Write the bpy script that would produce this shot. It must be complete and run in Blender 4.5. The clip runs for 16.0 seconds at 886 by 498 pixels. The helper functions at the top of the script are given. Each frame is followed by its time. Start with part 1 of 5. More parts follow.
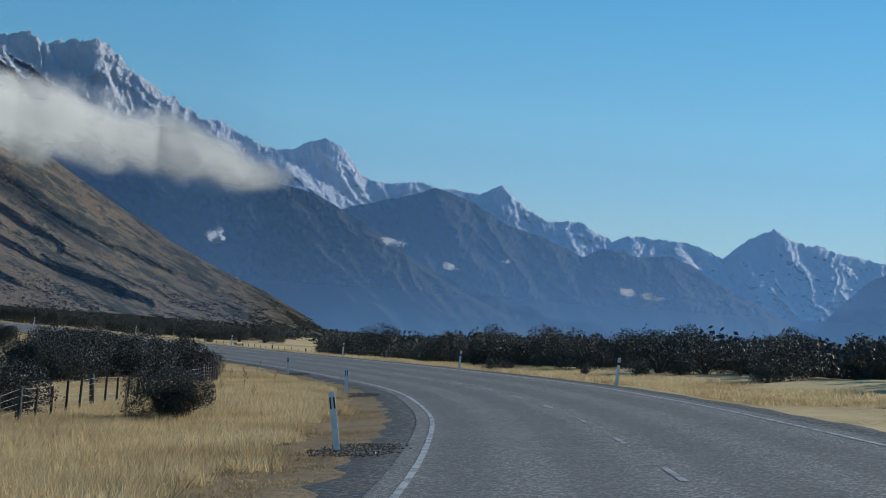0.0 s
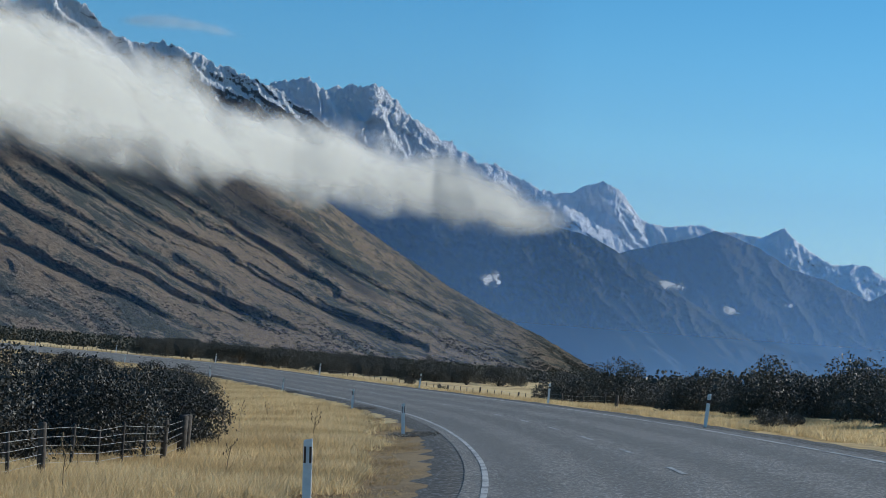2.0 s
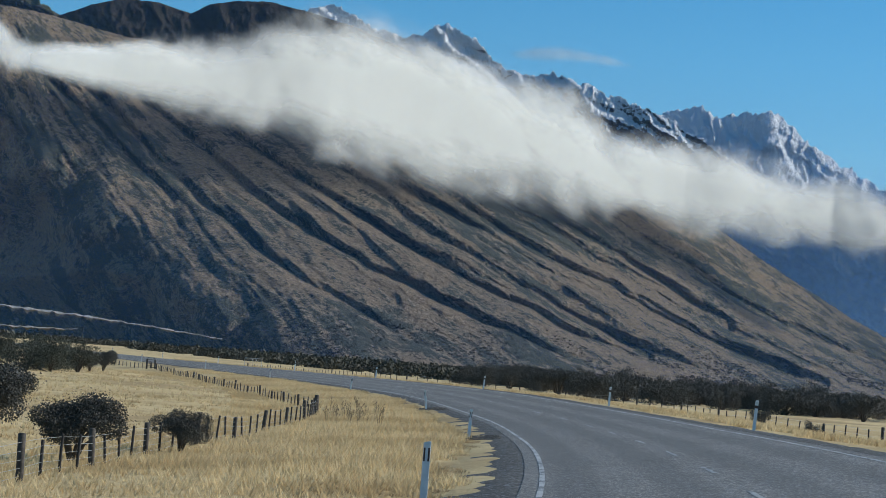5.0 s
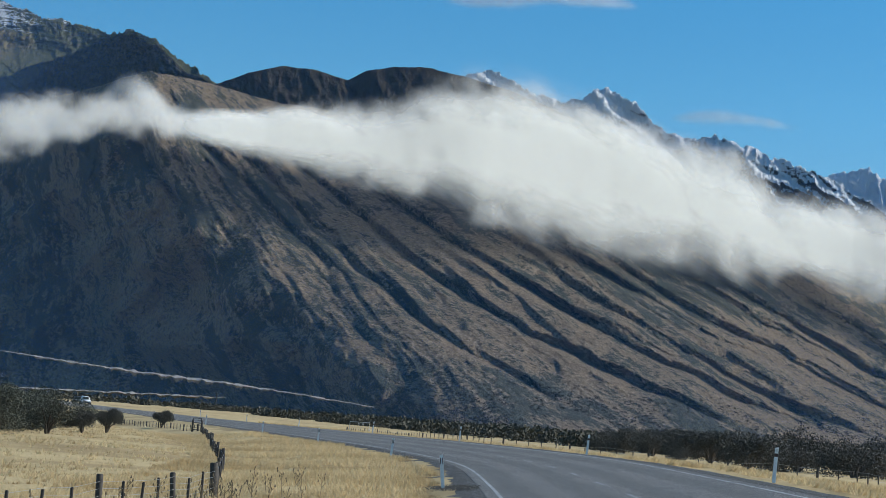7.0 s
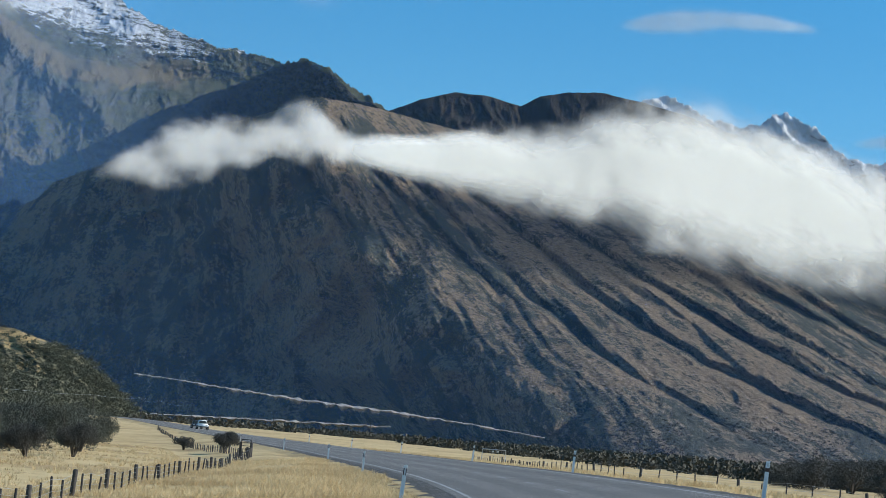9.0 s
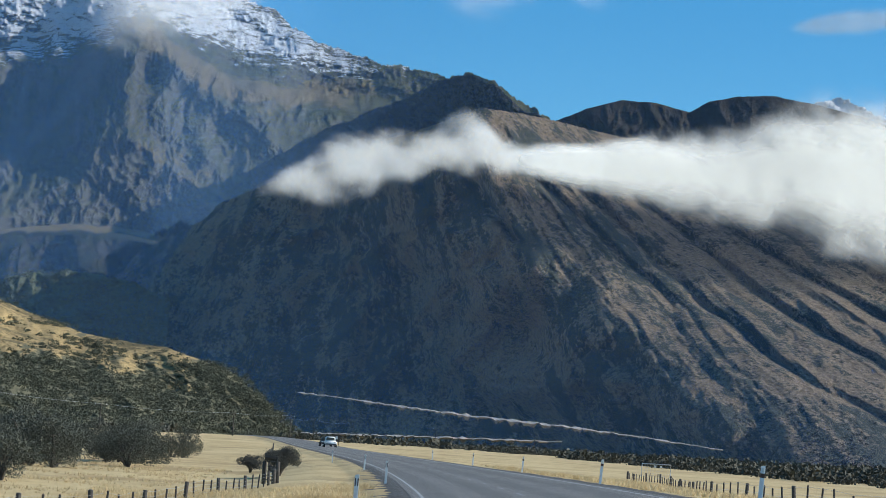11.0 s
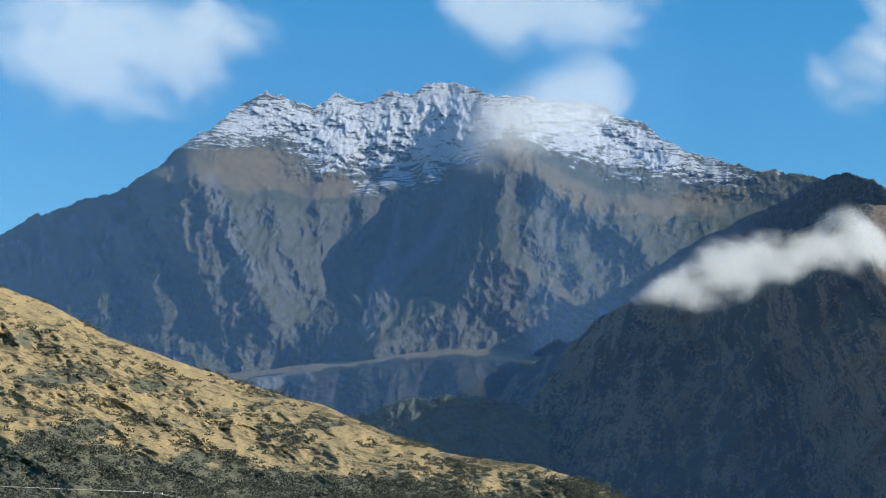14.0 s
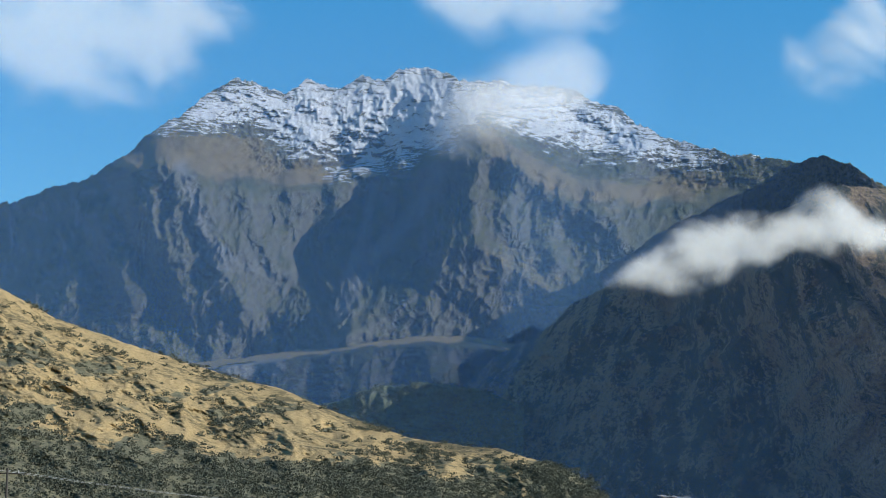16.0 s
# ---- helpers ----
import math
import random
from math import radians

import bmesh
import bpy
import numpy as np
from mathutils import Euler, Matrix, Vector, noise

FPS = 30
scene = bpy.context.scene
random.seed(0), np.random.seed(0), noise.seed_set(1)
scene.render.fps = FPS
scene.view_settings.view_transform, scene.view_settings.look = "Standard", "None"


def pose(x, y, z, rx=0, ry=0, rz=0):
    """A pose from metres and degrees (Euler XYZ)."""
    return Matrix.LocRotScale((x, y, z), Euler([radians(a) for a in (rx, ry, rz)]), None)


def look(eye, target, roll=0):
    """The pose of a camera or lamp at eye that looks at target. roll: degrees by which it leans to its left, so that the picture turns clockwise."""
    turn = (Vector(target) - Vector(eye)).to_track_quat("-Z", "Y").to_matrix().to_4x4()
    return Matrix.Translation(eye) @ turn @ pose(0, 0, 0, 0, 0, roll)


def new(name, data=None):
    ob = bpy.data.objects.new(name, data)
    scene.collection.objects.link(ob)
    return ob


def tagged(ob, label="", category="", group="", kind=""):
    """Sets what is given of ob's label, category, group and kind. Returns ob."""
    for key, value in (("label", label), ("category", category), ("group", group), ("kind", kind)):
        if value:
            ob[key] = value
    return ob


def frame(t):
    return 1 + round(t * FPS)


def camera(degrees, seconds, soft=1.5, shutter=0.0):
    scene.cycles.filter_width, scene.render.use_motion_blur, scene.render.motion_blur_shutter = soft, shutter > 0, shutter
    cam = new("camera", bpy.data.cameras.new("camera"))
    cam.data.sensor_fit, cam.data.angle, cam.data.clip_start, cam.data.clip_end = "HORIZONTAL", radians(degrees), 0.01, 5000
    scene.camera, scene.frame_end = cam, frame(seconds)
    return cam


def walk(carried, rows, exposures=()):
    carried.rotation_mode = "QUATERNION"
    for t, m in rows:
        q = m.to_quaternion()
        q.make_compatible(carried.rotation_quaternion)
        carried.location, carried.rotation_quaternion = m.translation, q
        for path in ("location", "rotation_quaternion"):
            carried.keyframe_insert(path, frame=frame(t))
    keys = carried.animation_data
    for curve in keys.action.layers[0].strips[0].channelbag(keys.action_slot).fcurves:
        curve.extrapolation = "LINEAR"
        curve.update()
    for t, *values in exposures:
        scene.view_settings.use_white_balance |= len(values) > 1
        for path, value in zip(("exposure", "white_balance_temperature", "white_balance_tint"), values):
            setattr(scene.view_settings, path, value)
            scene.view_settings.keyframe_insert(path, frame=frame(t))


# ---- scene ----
cam = camera(23.608, 16.0, 0.5)

# seconds, x, y, z, heading, pitch (degrees), lean
PATH = [
    (0, 0.00, 0.00, 2.25, 0.000, 2.520, 4.312),
    (0.5, 0.83, 12.41, 2.16, 2.341, 1.678, 3.999),
    (1, 1.32, 24.92, 2.11, 5.396, 2.858, 3.845),
    (1.5, 1.56, 37.40, 2.10, 6.552, 3.118, 4.149),
    (2, 1.58, 49.83, 2.07, 7.639, 3.171, 4.538),
    (2.5, 1.14, 62.43, 2.02, 8.550, 3.740, 4.849),
    (3, 0.43, 74.83, 1.96, 9.679, 3.866, 4.378),
    (3.5, -0.81, 87.16, 1.88, 11.746, 3.786, 3.886),
    (4, -2.44, 99.43, 1.78, 14.299, 2.990, 4.132),
    (4.5, -4.34, 111.63, 1.71, 16.623, 2.945, 4.327),
    (7, -18.03, 171.39, 1.34, 22.972, 4.831, 4.243),
    (7.5, -21.51, 182.75, 1.27, 24.203, 4.322, 4.161),
    (8, -25.17, 193.97, 1.23, 25.501, 4.375, 4.208),
    (8.5, -29.04, 205.09, 1.24, 26.719, 5.085, 4.534),
    (11, -52.08, 258.54, 1.48, 32.512, 5.407, 3.551),
    (11.5, -57.51, 268.47, 1.49, 34.224, 6.400, 3.423),
    (12, -63.10, 278.14, 1.50, 35.834, 7.173, 2.990),
    (12.5, -68.79, 287.60, 1.50, 37.590, 7.659, 2.593),
    (13, -74.60, 296.85, 1.50, 39.070, 8.081, 2.205),
    (13.5, -80.46, 305.98, 1.51, 41.911, 8.294, 1.927),
    (14, -86.38, 314.96, 1.51, 42.994, 8.170, 1.640),
    (14.5, -92.36, 323.83, 1.51, 43.219, 7.398, 1.534),
    (15, -98.38, 332.59, 1.50, 43.050, 7.220, 1.635),
    (15.5, -104.41, 341.33, 1.51, 42.824, 7.580, 1.464),
    (16, -110.45, 350.06, 1.51, 42.351, 7.913, 1.270),
]


def heading_pose(x, y, z, yaw, pitch, lean):
    a, b = radians(yaw), radians(pitch)
    way = Vector((-math.sin(a) * math.cos(b), math.cos(a) * math.cos(b), math.sin(b)))
    eye = Vector((x, y, z))
    return look(eye, eye + 100 * way, lean)


walk(cam, [(t, heading_pose(*row)) for t, *row in PATH],
     exposures=[(t, stops, 6260, 8) for t, stops in ((0, -0.3), (0.5, -0.12), (2.5, -0.1), (4.5, 0.0), (7.0, 0.1), (8.5, 0.24), (12.0, 0.34), (16, 0.34))])

# ---- light ----
SUN_AZ, SUN_EL = 58.0, 28.0     # clockwise from +y, height above the plain
scene.cycles.transparent_max_bounces = 40
world = bpy.data.worlds.new("sky")
scene.world = world
world.use_nodes = True
wt = world.node_tree
sky = wt.nodes.new("ShaderNodeTexSky")
sky.sky_type = "NISHITA"
sky.sun_disc = False
sky.sun_elevation, sky.sun_rotation = radians(SUN_EL), radians(SUN_AZ)
sky.altitude, sky.air_density, sky.dust_density, sky.ozone_density = 600, 1.0, 0.1, 4.0
tint = wt.nodes.new("ShaderNodeHueSaturation")
tint.inputs["Hue"].default_value, tint.inputs["Saturation"].default_value = 0.492, 1.30
wt.links.new(sky.outputs[0], tint.inputs["Color"])
wt.links.new(tint.outputs[0], wt.nodes["Background"].inputs[0])
wt.nodes["Background"].inputs[1].default_value = 0.118
sun = new("sun", bpy.data.lights.new("sun", "SUN"))
sun.data.energy, sun.data.angle, sun.data.color = 4.6, radians(0.53), (1.0, 0.95, 0.86)
sa, se = radians(SUN_AZ), radians(SUN_EL)
SUN_WAY = Vector((math.sin(sa) * math.cos(se), math.cos(sa) * math.cos(se), math.sin(se)))
sun.matrix_world = look(SUN_WAY * 100, (0, 0, 0))


# ---- noise on arrays ----
def perlin(x, y, seed=0):
    xi, yi = np.floor(x).astype(np.int64), np.floor(y).astype(np.int64)
    xf, yf = x - xi, y - yi

    def grad(ix, iy):
        h = (ix * 374761393 + iy * 668265263 + seed * 974634777) & 0xFFFFFFFF
        h = ((h ^ (h >> 13)) * 1274126177) & 0xFFFFFFFF
        h = h ^ (h >> 16)
        a = (h & 1023) / 1023.0 * 2 * np.pi
        return np.cos(a), np.sin(a)

    def corner(dx, dy):
        gx, gy = grad(xi + dx, yi + dy)
        return gx * (xf - dx) + gy * (yf - dy)

    u, v = xf * xf * xf * (xf * (xf * 6 - 15) + 10), yf * yf * yf * (yf * (yf * 6 - 15) + 10)
    a = corner(0, 0) * (1 - u) + corner(1, 0) * u
    b = corner(0, 1) * (1 - u) + corner(1, 1) * u
    return 1.5 * (a * (1 - v) + b * v)


def fbm(x, y, seed=0, octaves=5, gain=0.5):
    total, amp = 0 * x, 1.0
    for k in range(octaves):
        total = total + amp * perlin(x * 2 ** k, y * 2 ** k, seed + 17 * k)
        amp *= gain
    return total


def ridged(x, y, seed=0, octaves=5, gain=0.5):
    total, amp = 0 * x, 1.0
    for k in range(octaves):
        total = total + amp * (1 - 2 * np.abs(perlin(x * 2 ** k, y * 2 ** k, seed + 31 * k)))
        amp *= gain
    return total


def smooth(a, b, x):
    q = np.clip((x - a) / (b - a), 0, 1)
    return q * q * (3 - 2 * q)


def drainage(cols, rows, seed, cell, wander=1.0, theta=0.42, stretch=0.35, freq=0.9):
    """Relief of a slope worn by running water: every cell drains to one of three below it, and slopes ease as streams gather."""
    u, v = np.meshgrid(np.arange(cols) * cell, np.arange(rows) * cell)
    field = fbm(u * freq, v * freq * stretch, seed, 6, 0.6) * wander
    area = np.ones((rows, cols))
    rec = np.zeros((rows, cols), int)
    c = np.arange(cols)
    for r in range(rows - 1, 0, -1):
        below = field[r - 1]
        opts = np.stack([np.roll(below, 1) + 0.012 * wander, below, np.roll(below, -1) + 0.012 * wander])
        pick = opts.argmin(0)
        rec[r] = np.clip(c + pick - 1, 0, cols - 1)
        np.add.at(area[r - 1], rec[r], area[r])
    h = np.zeros((rows, cols))
    fall = np.minimum(area ** -theta, 0.8)
    for r in range(1, rows):
        far = np.where(rec[r] == c, 1.0, 1.35)
        h[r] = h[r - 1, rec[r]] + far * fall[r]
        h[r] = 0.25 * (np.roll(h[r], 1) + np.roll(h[r], -1)) + 0.5 * h[r]
    mean = h.mean(1, keepdims=True)
    wide = h - mean
    k = max(3, cols // 14)
    kern = np.hanning(2 * k + 1)
    kern /= kern.sum()
    slow = np.stack([np.convolve(np.pad(row, k, mode="edge"), kern, "valid") for row in wide])
    out = wide - 0.75 * slow
    return out / out.std()


def sample(grid, x, y):
    """Bilinear look-up in a grid, by column and row."""
    x, y = np.clip(x, 0, grid.shape[1] - 1.001), np.clip(y, 0, grid.shape[0] - 1.001)
    i, j = x.astype(int), y.astype(int)
    fx, fy = x - i, y - j
    return (grid[j, i] * (1 - fx) + grid[j, i + 1] * fx) * (1 - fy) + (grid[j + 1, i] * (1 - fx) + grid[j + 1, i + 1] * fx) * fy


# ---- materials ----
def material(name):
    m = bpy.data.materials.new(name)
    m.use_nodes = True
    return m, m.node_tree, m.node_tree.nodes["Principled BSDF"]


def node(nt, kind, inputs=(), operation=None, data_type=None, interpolation_type=None, attribute_name=None):
    n = nt.nodes.new(kind)
    if operation:
        n.operation = operation
    if data_type:
        n.data_type = data_type
    if interpolation_type:
        n.interpolation_type = interpolation_type
    if attribute_name:
        n.attribute_name = attribute_name
    for key, v in dict(inputs).items():
        if isinstance(v, bpy.types.NodeSocket):
            nt.links.new(v, n.inputs[key])
        else:
            n.inputs[key].default_value = v
    return n


def where(nt, scale=(1, 1, 1)):
    g = node(nt, "ShaderNodeNewGeometry")
    return node(nt, "ShaderNodeVectorMath", {0: g.outputs["Position"], 1: scale}, operation="MULTIPLY").outputs[0]


def speckle(nt, vec, scale, detail=5.0, rough=0.55, distort=0.0):
    return node(nt, "ShaderNodeTexNoise", {"Vector": vec, "Scale": scale, "Detail": detail, "Roughness": rough, "Distortion": distort}).outputs["Fac"]


def math2(nt, op, a, b=0.0, c=0.0):
    return node(nt, "ShaderNodeMath", {0: a, 1: b, 2: c}, operation=op).outputs[0]


def step(nt, fac, lo, hi):
    return node(nt, "ShaderNodeMapRange", {"Value": fac, "From Min": lo, "From Max": hi}, interpolation_type="SMOOTHSTEP").outputs[0]


def blend(nt, fac, a, b):
    n = node(nt, "ShaderNodeMix", data_type="RGBA")
    for sock, v in ((n.inputs[0], fac), (n.inputs[6], a), (n.inputs[7], b)):
        if isinstance(v, bpy.types.NodeSocket):
            nt.links.new(v, sock)
        else:
            sock.default_value = v if isinstance(v, float) else (*v, 1.0)
    return n.outputs[2]


def relief(nt, p, height, strength, distance):
    b = node(nt, "ShaderNodeBump", {"Height": height, "Strength": strength, "Distance": distance})
    nt.links.new(b.outputs[0], p.inputs["Normal"])


def slope_material(name, grass, shrub, rock, scrub=0.5, grain=1.0, snow=None, rockiness=0.0, bands=False, contrast=0.62, streaks=False, depth=11.0, undergrowth=None):
    """Mountainside: dry grass, dark shrub patches, bare rock on steep ground, snow above a line; bands adds turf, scree and snow fields."""
    m, nt, p = material(name)
    vec = where(nt)
    big = speckle(nt, vec, 0.006 * grain, 6)
    mid = speckle(nt, vec, 0.035 * grain, 7, 0.62)
    fine = speckle(nt, vec, 0.22 * grain, 6, 0.72)
    grit = speckle(nt, vec, 0.62 * grain, 3, 0.7)
    tone = blend(nt, step(nt, fine, 0.36, 0.64), grass, tuple(contrast * c for c in grass))
    patch = math2(nt, "ADD", math2(nt, "MULTIPLY", big, 0.8), math2(nt, "ADD", math2(nt, "MULTIPLY", mid, 0.9), math2(nt, "MULTIPLY", fine, 0.75)))
    if streaks:
        flow = node(nt, "ShaderNodeAttribute", attribute_name="flow").outputs["Fac"]
        patch = math2(nt, "ADD", patch, math2(nt, "MULTIPLY", flow, 0.12))
    col = blend(nt, step(nt, patch, 1.48 - 0.5 * scrub, 1.62 - 0.5 * scrub), tone, shrub)
    col = blend(nt, math2(nt, "MULTIPLY", step(nt, grit, 0.56, 0.66), 0.65), col, shrub)
    nz = node(nt, "ShaderNodeSeparateXYZ", {0: node(nt, "ShaderNodeNewGeometry").outputs["Normal"]}).outputs[2]
    if undergrowth:
        dense = math2(nt, "ADD", node(nt, "ShaderNodeAttribute", attribute_name="undergrowth").outputs["Fac"], math2(nt, "MULTIPLY", math2(nt, "SUBTRACT", mid, 0.5), 1.4))
        leafy = blend(nt, step(nt, fine, 0.38, 0.62), undergrowth, tuple(0.55 * c for c in undergrowth))
        col = blend(nt, math2(nt, "MULTIPLY", step(nt, dense, 0.38, 0.62), 0.92), col, leafy)
    if rockiness > 0:
        steep = math2(nt, "ADD", math2(nt, "SUBTRACT", 1.0, nz), math2(nt, "MULTIPLY", mid, 0.55))
        rtone = blend(nt, step(nt, fine, 0.4, 0.6), tuple(1.15 * c for c in rock), tuple(0.45 * c for c in rock))
        col = blend(nt, step(nt, steep, 0.98 - rockiness, 1.12 - rockiness), col, rtone)
    layered = speckle(nt, where(nt, (0.5, 0.5, 2.2)), 0.055 * grain, 8, 0.78, 0.4)
    if bands:
        ragged = math2(nt, "ADD", math2(nt, "MULTIPLY", math2(nt, "SUBTRACT", mid, 0.5), 1.6), math2(nt, "MULTIPLY", math2(nt, "SUBTRACT", fine, 0.5), 0.9))
        turf = math2(nt, "ADD", node(nt, "ShaderNodeAttribute", attribute_name="turf").outputs["Fac"], ragged)
        tan = blend(nt, step(nt, fine, 0.4, 0.65), (0.27, 0.21, 0.105), (0.16, 0.13, 0.07))
        col = blend(nt, step(nt, turf, 0.45, 0.57), col, tan)
        scree = math2(nt, "ADD", node(nt, "ShaderNodeAttribute", attribute_name="scree").outputs["Fac"], math2(nt, "MULTIPLY", ragged, 0.6))
        col = blend(nt, math2(nt, "MULTIPLY", step(nt, scree, 0.3, 0.95), 0.8), col, (0.21, 0.21, 0.205))
        field = math2(nt, "ADD", node(nt, "ShaderNodeAttribute", attribute_name="snow").outputs["Fac"],
                      math2(nt, "ADD", math2(nt, "MULTIPLY", math2(nt, "SUBTRACT", layered, 0.5), 2.3), math2(nt, "MULTIPLY", math2(nt, "SUBTRACT", fine, 0.5), 1.3)))
        field = math2(nt, "ADD", field, math2(nt, "MULTIPLY", math2(nt, "SUBTRACT", nz, 0.7), 0.4))
        col = blend(nt, math2(nt, "MULTIPLY", step(nt, field, 0.54, 0.63), 0.95), col, (0.84, 0.86, 0.9))
    if snow:
        line, spread, most = snow
        zz = node(nt, "ShaderNodeSeparateXYZ", {0: vec}).outputs[2]
        h = math2(nt, "DIVIDE", math2(nt, "SUBTRACT", zz, line), spread)
        k = math2(nt, "ADD", math2(nt, "ADD", h, math2(nt, "MULTIPLY", math2(nt, "SUBTRACT", layered, 0.5), 4.2)),
                  math2(nt, "ADD", math2(nt, "MULTIPLY", math2(nt, "SUBTRACT", nz, 0.5), 1.6), math2(nt, "MULTIPLY", math2(nt, "SUBTRACT", fine, 0.5), 2.8)))
        col = blend(nt, math2(nt, "MULTIPLY", step(nt, k, 0.35, 0.75), most), col, (0.86, 0.88, 0.92))
    nt.links.new(col, p.inputs["Base Color"])
    p.inputs["Roughness"].default_value = 0.95
    p.inputs["Specular IOR Level"].default_value = 0.15
    relief(nt, p, math2(nt, "ADD", mid, math2(nt, "ADD", math2(nt, "MULTIPLY", fine, 0.55), math2(nt, "MULTIPLY", grit, 0.2))), 1.0, depth / grain)
    return m


TUSSOCK = slope_material("tussock_slope", (0.35, 0.26, 0.17), (0.075, 0.08, 0.062), (0.16, 0.145, 0.125), scrub=0.6, rockiness=0.0, contrast=0.55, streaks=True, depth=15.0)
ALPINE = slope_material("alpine_rock", (0.18, 0.175, 0.095), (0.07, 0.085, 0.045), (0.185, 0.182, 0.15), scrub=0.5, grain=1.35, rockiness=0.34, bands=True, contrast=0.42, depth=20.0)
TERRACE = slope_material("terrace_forest", (0.055, 0.065, 0.04), (0.032, 0.04, 0.028), (0.09, 0.09, 0.08), scrub=0.5, grain=1.6, rockiness=0.1, bands=True)
WOODED = slope_material("wooded_rise", (0.17, 0.19, 0.13), (0.095, 0.11, 0.07), (0.1, 0.1, 0.09), scrub=0.5, grain=1.8, contrast=0.5)
# rock colour lowered to carry the shade of the left-facing cliff
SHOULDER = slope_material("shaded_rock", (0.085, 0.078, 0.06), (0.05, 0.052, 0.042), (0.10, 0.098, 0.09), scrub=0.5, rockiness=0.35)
FARROCK = slope_material("far_dark_ridge", (0.10, 0.10, 0.085), (0.06, 0.068, 0.055), (0.12, 0.12, 0.12), scrub=0.6, grain=0.7, rockiness=0.3)
FARSNOW = slope_material("far_snow_range", (0.13, 0.12, 0.10), (0.10, 0.10, 0.09), (0.13, 0.13, 0.135), grain=0.8, snow=(20, 120, 0.95), rockiness=0.4)
FACESNOW = slope_material("snow_face_rock", (0.13, 0.12, 0.10), (0.10, 0.10, 0.09), (0.13, 0.13, 0.135), grain=0.8, snow=(150, 110, 0.93), rockiness=0.4)
MIDSNOW = slope_material("snowy_shoulder", (0.13, 0.115, 0.085), (0.09, 0.085, 0.07), (0.13, 0.125, 0.12), grain=1.2, snow=(375, 100, 0.93), rockiness=0.35)
HEATH = slope_material("dark_heath", (0.075, 0.06, 0.042), (0.04, 0.038, 0.028), (0.09, 0.085, 0.08), scrub=0.4)
FOOTHILL = slope_material("grassy_foothill", (0.58, 0.415, 0.195), (0.17, 0.135, 0.07), (0.2, 0.17, 0.12), scrub=0.52, grain=3.6, contrast=0.58, depth=6.0, undergrowth=(0.185, 0.18, 0.115))


def vapour(name, colour, most, lo, hi, scale, detail=6.0, turn=0.6, rough=0.62):
    """Cloud and haze: thin scattering sheets whose cover follows their thickness and a noise."""
    m, nt, p = material(name)
    nt.nodes.remove(p)
    out = nt.nodes["Material Output"]
    dens = node(nt, "ShaderNodeAttribute", attribute_name="thickness").outputs["Fac"]
    if scale:
        n = speckle(nt, where(nt), scale, detail, rough, 0.3)
        n2 = speckle(nt, where(nt), scale * 0.27, 3, 0.5)
        noise_sum = math2(nt, "ADD", math2(nt, "MULTIPLY", math2(nt, "SUBTRACT", n, 0.5), turn * 1.6), math2(nt, "MULTIPLY", math2(nt, "SUBTRACT", n2, 0.5), turn))
        dens = math2(nt, "ADD", dens, math2(nt, "MULTIPLY", noise_sum, step(nt, dens, 0.0, 0.25)))
    cover = math2(nt, "MULTIPLY", step(nt, dens, lo, hi) if scale else dens, most)
    up = node(nt, "ShaderNodeCombineXYZ", {0: 0.62, 1: 0.2, 2: 0.76}).outputs[0]
    down = node(nt, "ShaderNodeCombineXYZ", {0: -0.62, 1: -0.2, 2: -0.76}).outputs[0]
    d = node(nt, "ShaderNodeAddShader", {0: node(nt, "ShaderNodeBsdfDiffuse", {"Color": (*colour, 1), "Normal": up}).outputs[0],
                                         1: node(nt, "ShaderNodeBsdfTranslucent", {"Color": (*colour, 1), "Normal": down}).outputs[0]})
    t = node(nt, "ShaderNodeBsdfTransparent")
    mix = node(nt, "ShaderNodeMixShader", {0: cover, 1: t.outputs[0], 2: d.outputs[0]})
    nt.links.new(mix.outputs[0], out.inputs[0])
    return m


CLOUD = vapour("cloud_white", (0.505, 0.51, 0.49), 0.40, 0.06, 0.95, 0.014, 7.0, 1.05, 0.55)
TAIL = vapour("cloud_tail", (0.54, 0.545, 0.525), 0.15, 0.16, 1.15, 0.02, 8.0, 2.5)
WISP = vapour("cloud_wisp", (0.55, 0.555, 0.54), 0.11, 0.0, 1.1, 0.006, 5.0, 1.5, 0.5)
PUFF = vapour("cloud_puff", (0.70, 0.72, 0.75), 0.34, 0.35, 1.5, 0.055, 7.0, 4.6)


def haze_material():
    m, nt, p = material("painted_valley_haze")
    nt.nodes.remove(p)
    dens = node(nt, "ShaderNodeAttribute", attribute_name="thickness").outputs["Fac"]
    # blue of the scattered light is painted in as the sheet's colour
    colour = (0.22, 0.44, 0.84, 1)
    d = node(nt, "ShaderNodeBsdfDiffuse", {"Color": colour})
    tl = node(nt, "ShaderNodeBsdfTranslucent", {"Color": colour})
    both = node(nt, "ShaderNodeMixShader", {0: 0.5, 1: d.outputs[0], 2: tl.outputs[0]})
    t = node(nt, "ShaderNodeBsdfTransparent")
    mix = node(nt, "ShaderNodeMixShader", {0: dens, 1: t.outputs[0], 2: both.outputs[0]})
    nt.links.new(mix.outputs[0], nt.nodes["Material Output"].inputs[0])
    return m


HAZE = haze_material()


